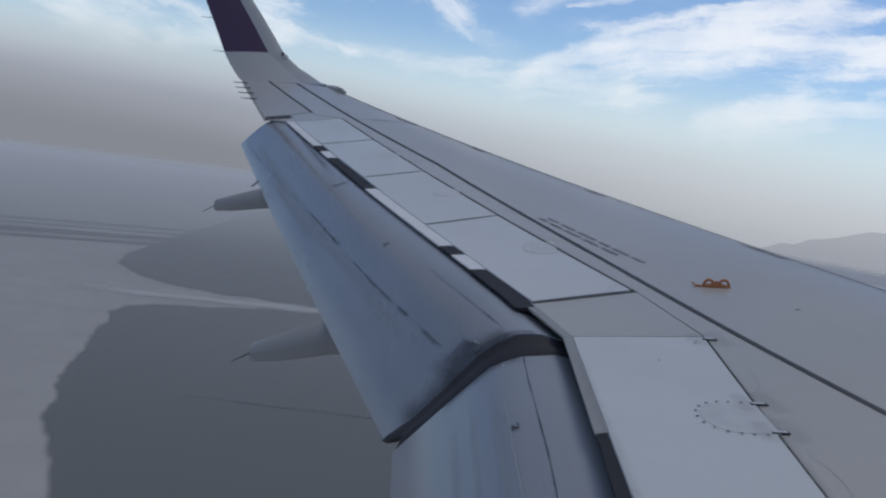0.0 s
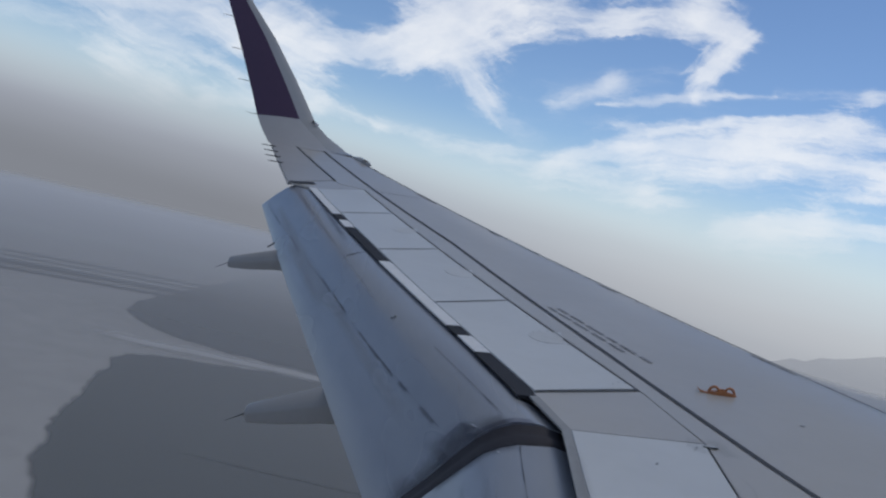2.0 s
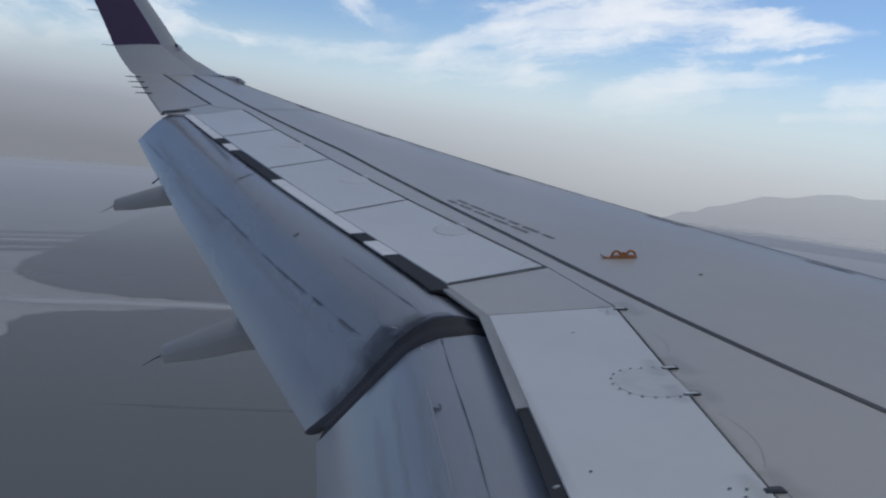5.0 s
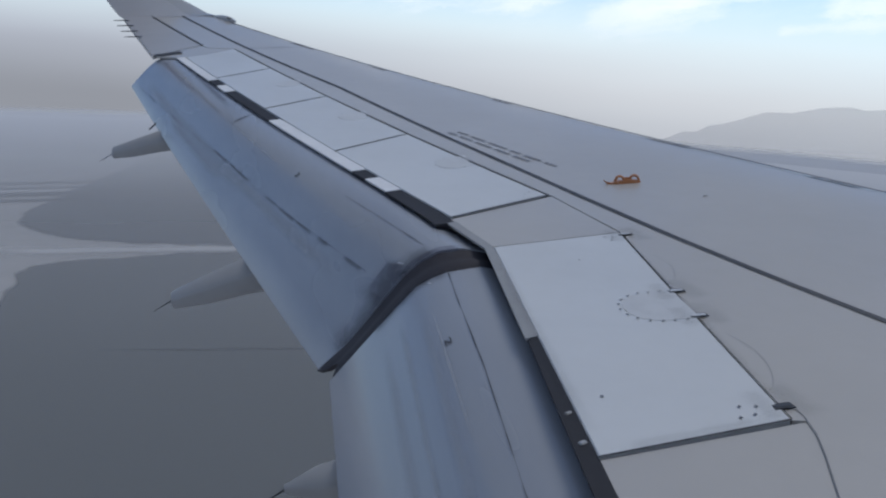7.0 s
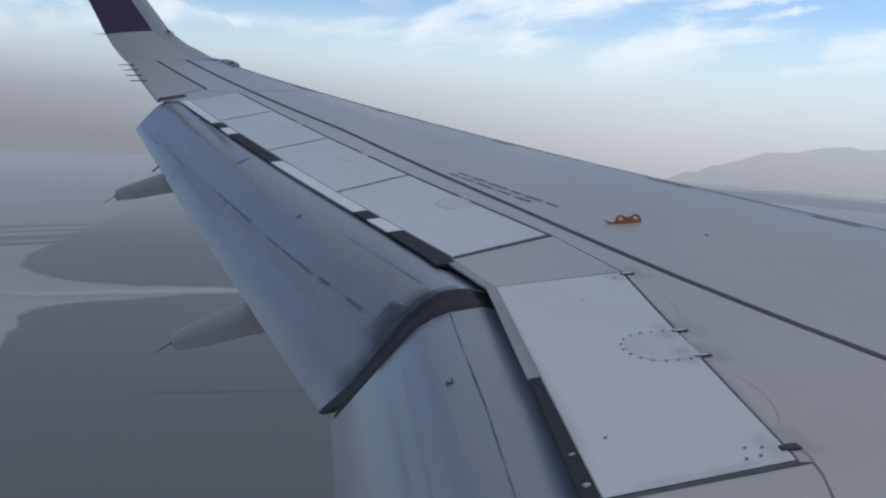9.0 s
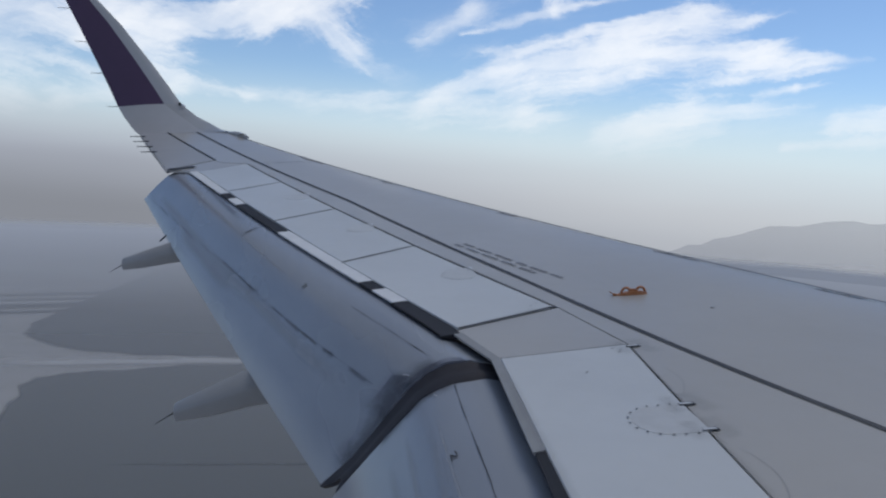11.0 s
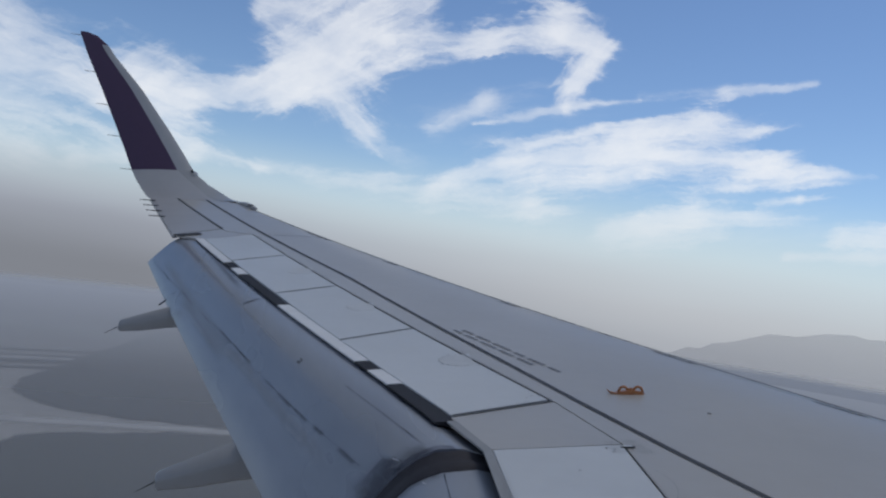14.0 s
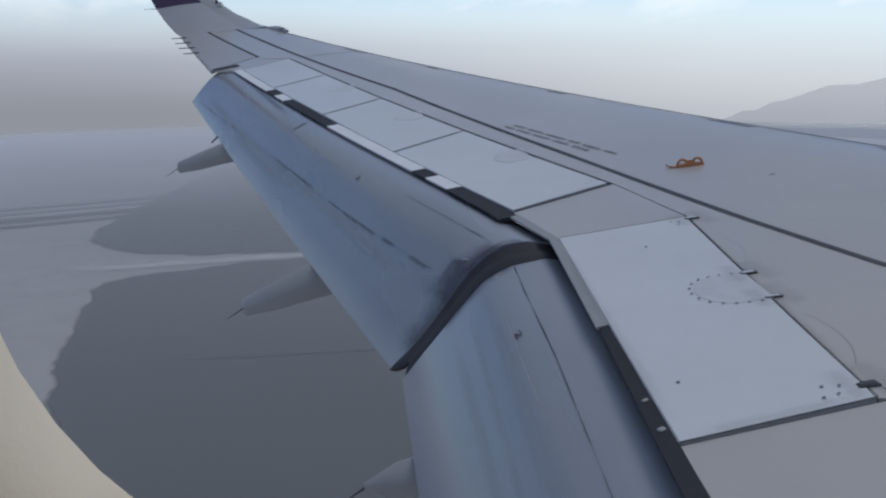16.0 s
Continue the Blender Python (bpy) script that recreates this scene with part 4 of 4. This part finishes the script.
for y in (14.55, 15.0, 15.45, 15.9):
    p = Vector((-1.90 - 0.2914 * (y - 13.25) + 0.03, y, top(y) + 0.012))
    bm = bmesh.new()
    bmesh.ops.create_cone(bm, cap_ends=True, segments=6, radius1=0.010, radius2=0.006, depth=0.20, matrix=Matrix.Translation(p + Vector((-0.11, 0, 0.002))) @ Matrix.Rotation(radians(-88), 4, "Y"))
    wick = part("static_wick", bm, INK, wing, "black static wick")
    bm = bmesh.new()
    bmesh.ops.create_cube(bm, size=1, matrix=Matrix.Translation(p + Vector((0.0, 0, 0.001))) @ Matrix.Diagonal((0.05, 0.03, 0.012, 1)))
    bmesh.ops.bevel(bm, geom=bm.edges[:], offset=0.004, segments=1, affect="EDGES")
    part("holder", bm, SEAM, wick, "dark wick holder")

# ---- fuselage with its windows ----
RADIUS, AXIS_Z = 1.975, -0.40
WIN_X, WIN_Z, WIN_PITCH = 0.0448, 0.0605, 0.533
fuselage = thing("fuselage_shell", "white airliner fuselage shell with rounded cabin windows", "fuselage", kind="structure")


def side(z, r=RADIUS):
    return math.sqrt(r * r - (z - AXIS_Z) ** 2)


def shell(name, r, mat, label):
    """A tube with square openings for the window surrounds."""
    bm = bmesh.new()
    xs = [-4.0]
    for k in range(-5, 7):
        c = WIN_X + k * WIN_PITCH
        xs += [c - 0.20, c + 0.20]
    xs.append(5.0)
    zs = [AXIS_Z - r * 0.999, AXIS_Z - 1.6, AXIS_Z - 1.0, WIN_Z - 0.24, WIN_Z + 0.24, AXIS_Z + 1.2, AXIS_Z + 1.7, AXIS_Z + r * 0.999]
    fine = []
    for a, b in zip(zs, zs[1:]):
        fine += spread(a, b, 5)[:-1]
    fine.append(zs[-1])
    prof = [(side(z, r), z) for z in fine] + [(-side(z, r), z) for z in reversed(fine)]
    grid = [[bm.verts.new((x, y, z)) for y, z in prof] for x in xs]
    for i in range(len(xs) - 1):
        for j in range(len(prof)):
            k = (j + 1) % len(prof)
            zm = (prof[j][1] + prof[k][1]) / 2
            if i % 2 == 1 and abs(zm - WIN_Z) < 0.24 and abs(prof[j][0]) > 1:
                continue
            bm.faces.new((grid[i][j], grid[i][k], grid[i + 1][k], grid[i + 1][j]))
    bm.faces.new(grid[0])
    bm.faces.new(grid[-1])
    return part(name, bm, mat, fuselage, label, 30)


shell("outer_skin", RADIUS, FUSE, "white outer skin")
shell("cabin_liner", 1.87, LINER, "pale cabin wall liner")


def rounded(cx, cz, hw, hh, r, n=12):
    pts = []
    for sx, sz, a0 in ((1, 1, 0), (-1, 1, 90), (-1, -1, 180), (1, -1, 270)):
        for q in spread(a0, a0 + 90, n):
            pts.append((cx + sx * (hw - r) + r * math.cos(radians(q)), cz + sz * (hh - r) + r * math.sin(radians(q))))
    return pts


def ring(levels, cx, flip):
    """A surround through rounded outlines (half width, half height, corner, y)."""
    secs = []
    for hw, hh, r, y in levels:
        secs.append([(x, flip * (y if y > 0 else side(z, -y)), z) for x, z in rounded(cx, WIN_Z, hw, hh, r)])
    return loft(secs, True, False)


for flip in (1, -1):
    for k in range(-5, 7):
        cx = WIN_X + k * WIN_PITCH
        surround = part("window_surround", ring([(0.2055, 0.245, 0.005, -1.868), (0.198, 0.232, 0.10, -1.866), (0.1810, 0.203, 0.10, 1.835), (0.1630, 0.188, 0.098, 1.862), (0.1510, 0.178, 0.094, 1.895), (0.1455, 0.172, 0.0905, 1.914), (0.1475, 0.174, 0.092, 1.9165), (0.174, 0.203, 0.10, 1.920)], cx, flip), CREAM, fuselage, "cream moulded window surround", 60)
        part("gasket", ring([(0.173, 0.202, 0.10, 1.9202), (0.197, 0.237, 0.11, 1.950), (0.205, 0.245, 0.005, -1.972)], cx, flip), LINER, surround, "pale window gasket", 60)

# ---- land far below, in haze ----
LAND = material("hazy_land", (0.41, 0.40, 0.385), 0.9, 0.0, 0.25, 0.02, 0.35, 0.002)
FIELD = film("dark_fields", (0.05, 0.055, 0.055), 0.95, 0.004, 0.5)
SCRUB = film("dark_scrub", (0.085, 0.09, 0.086), 0.9, 0.004, 0.5)
BANK = film("dark_bank", (0.02, 0.022, 0.024), 1.0, 0.012, 0.45)
WATER = film("pale_silt", (0.60, 0.59, 0.575), 0.85, 0.006, 0.3)
TRACK = film("field_track", (0.015, 0.017, 0.017), 0.6, 0.02, 0.3)
GLINT = film("painted_glint", (0.62, 0.63, 0.65), 0.45, 0.006, 0.25)
# haze over the ridge is put into its bluish colour and see-through mix
RIDGE = material("haze_veiled_ridge", (0.36, 0.40, 0.47), 0.95, 0.0, 0.3, 0.01, 0.3, 0.002)
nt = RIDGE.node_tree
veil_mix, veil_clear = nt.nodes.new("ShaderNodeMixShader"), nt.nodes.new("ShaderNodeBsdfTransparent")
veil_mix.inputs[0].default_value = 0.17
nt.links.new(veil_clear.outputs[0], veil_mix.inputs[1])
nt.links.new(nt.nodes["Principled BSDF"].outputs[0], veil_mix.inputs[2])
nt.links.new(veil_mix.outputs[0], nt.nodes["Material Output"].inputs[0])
DEPTH = -400.0
disc = []
for r in (1, 600, 1500, 2600, 3800, 4900):
    disc.append([(r * math.cos(a), r * math.sin(a), DEPTH) for a in spread(0, math.tau * 63 / 64, 64)])
ground = part("ground", loft(disc, True, False), LAND)
tagged(ground, "dull brown-grey plain under thick haze", "ground", kind="structure")


def patch(name, pts, mat, z, label, wobble=12.0):
    """A flat tract of land with an uneven outline through a few corners."""
    bm = bmesh.new()
    out = []
    n = len(pts)
    for i in range(n):
        p0, p1, p2, p3 = (Vector((*pts[(i + k) % n], 0)) for k in (-1, 0, 1, 2))
        for q in (k / 12 for k in range(12)):
            p = 0.5 * (2 * p1 + (p2 - p0) * q + (2 * p0 - 5 * p1 + 4 * p2 - p3) * q * q + (3 * p1 - p0 - 3 * p2 + p3) * q ** 3)
            for size, far in ((0.013, wobble), (0.045, wobble * 0.45)):
                p = p + Vector((noise.noise(p * size), noise.noise(p * size + Vector((9, 9, 9))), 0)) * far
            out.append(p)
    c = sum(out, Vector()) / len(out)
    layer = bm.loops.layers.uv.new("spread")
    mid = bm.verts.new((c.x, c.y, DEPTH + z))
    inner = [bm.verts.new((c.x + (p.x - c.x) * 0.955, c.y + (p.y - c.y) * 0.955, DEPTH + z)) for p in out]
    outer = [bm.verts.new((p.x, p.y, DEPTH + z)) for p in out]
    for a in range(len(out)):
        k = (a + 1) % len(out)
        bm.faces.new((mid, inner[a], inner[k]))
        rim = bm.faces.new((inner[a], outer[a], outer[k], inner[k]))
        for loop, v in zip(rim.loops, (0.0, 1.0, 1.0, 0.0)):
            loop[layer].uv = (0.0, v)
    return tagged(part(name, bm, mat), label, "land", kind="structure")


def band(name, x0, y0, x1, y1, width, mat, z, label, category, sway=14.0, n=40, level=DEPTH):
    """A long strip on the plain, fading at its sides and ends."""
    d = Vector((x1 - x0, y1 - y0, 0))
    side_way = Vector((-d.y, d.x, 0)).normalized()
    rows = []
    for q in spread(0, 1, n):
        c = Vector((x0, y0, level + z)) + d * q + side_way * sway * noise.noise((q * 5 + width, z, 7))
        w = width * (1 + 0.35 * noise.noise((q * 11, z, width)))
        rows.append([tuple(c + side_way * w * e) for e in spread(-0.5, 0.5, 5)])
    return tagged(smear(name, rows, mat, None), label, category, kind="structure")


patch("dark_land", [(-615, 1960), (-600, 2300), (-560, 2700), (-485, 3200), (-200, 3400), (40, 2600), (0, 1790), (-280, 1735), (-400, 1745), (-520, 1800)], FIELD, 1.0, "dark tongue of land beside a pale river, in haze")
patch("dark_land", [(-470, 1500), (-440, 1575), (-300, 1640), (-100, 1715), (250, 1770), (600, 1200), (350, 500), (-120, 400), (-300, 800), (-395, 1030), (-425, 1200), (-450, 1330)], SCRUB, 1.0, "broad dark tract of land under haze", 14)
band("silt_bank", -640, 1620, 140, 1760, 90, WATER, 2.0, "pale silty river reach between dark tracts", "river", 20)
band("river", -2400, 1560, 300, 2760, 210, WATER, 0.5, "pale straight river band crossing the plain", "river")
for off, width in ((130, 48), (35, 38), (-65, 110), (-165, 50)):
    band("embankment", -2400, 1560 + off, 300, 2760 + off, width, BANK, 2.5 + width * 0.01, "dark straight bank beside the river band", "bank", 10)
band("field_track", -260, 1105, 260, 1130, 9, TRACK, 2.0, "faint dark track across the fields", "track", 8)

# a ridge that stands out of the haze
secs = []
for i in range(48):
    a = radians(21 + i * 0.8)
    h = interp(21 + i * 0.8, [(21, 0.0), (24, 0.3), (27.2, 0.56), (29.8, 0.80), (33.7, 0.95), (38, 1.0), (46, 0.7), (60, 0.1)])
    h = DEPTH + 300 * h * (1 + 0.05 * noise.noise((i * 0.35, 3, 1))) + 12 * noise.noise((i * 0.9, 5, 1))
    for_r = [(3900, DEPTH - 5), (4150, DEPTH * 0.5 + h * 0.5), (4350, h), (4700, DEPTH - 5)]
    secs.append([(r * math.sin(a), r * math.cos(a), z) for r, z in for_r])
tagged(part("ridge", loft(secs, False, False), RIDGE, None, "", 60), "low ridge with haze put into its pale bluish colour", "hill", kind="structure")

# haze as a painted see-through sheet: thin underneath, thick towards the horizon
haze = bpy.data.materials.new("ground_haze")
haze.use_nodes = True
nt = haze.node_tree
nt.nodes.clear()
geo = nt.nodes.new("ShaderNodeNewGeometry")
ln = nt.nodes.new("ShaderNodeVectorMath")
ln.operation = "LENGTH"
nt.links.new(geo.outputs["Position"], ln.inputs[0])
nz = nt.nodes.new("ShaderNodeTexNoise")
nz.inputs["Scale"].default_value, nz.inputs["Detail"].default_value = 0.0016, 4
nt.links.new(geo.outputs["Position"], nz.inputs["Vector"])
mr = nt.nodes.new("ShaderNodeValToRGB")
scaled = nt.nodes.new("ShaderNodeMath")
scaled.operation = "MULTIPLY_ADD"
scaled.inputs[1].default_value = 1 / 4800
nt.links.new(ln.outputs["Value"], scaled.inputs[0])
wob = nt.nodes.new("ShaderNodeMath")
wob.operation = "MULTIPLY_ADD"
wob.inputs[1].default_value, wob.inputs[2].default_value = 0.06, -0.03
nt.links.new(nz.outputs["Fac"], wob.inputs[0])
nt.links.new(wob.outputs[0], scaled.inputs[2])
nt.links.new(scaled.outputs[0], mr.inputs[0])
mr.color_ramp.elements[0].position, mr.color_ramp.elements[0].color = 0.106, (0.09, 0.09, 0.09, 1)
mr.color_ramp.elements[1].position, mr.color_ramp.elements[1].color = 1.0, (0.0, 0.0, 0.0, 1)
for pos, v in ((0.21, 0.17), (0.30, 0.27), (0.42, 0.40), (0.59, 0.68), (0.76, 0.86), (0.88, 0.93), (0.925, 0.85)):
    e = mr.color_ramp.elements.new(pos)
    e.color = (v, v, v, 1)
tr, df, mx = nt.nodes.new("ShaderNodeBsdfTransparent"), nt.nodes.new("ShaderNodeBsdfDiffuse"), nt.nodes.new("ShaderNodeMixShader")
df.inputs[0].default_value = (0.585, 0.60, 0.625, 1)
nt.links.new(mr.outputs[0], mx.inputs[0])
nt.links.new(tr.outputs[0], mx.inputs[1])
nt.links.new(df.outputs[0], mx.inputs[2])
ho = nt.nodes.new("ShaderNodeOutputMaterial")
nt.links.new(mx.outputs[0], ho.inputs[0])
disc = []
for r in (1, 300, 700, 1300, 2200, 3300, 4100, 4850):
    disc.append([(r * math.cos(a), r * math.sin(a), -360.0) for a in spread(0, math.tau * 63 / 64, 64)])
tagged(part("haze_layer", loft(disc, True, False), haze), "flat see-through sheet painted as haze over the plain", "haze", kind="structure")
# the far river's glint, painted as a pale strip hung over the haze
band("river_glint", 1050, 1880, 1500, 1990, 26, GLINT, 1.5, "thin pale strip painted as a far river's glint", "river", 6, level=-170.0)
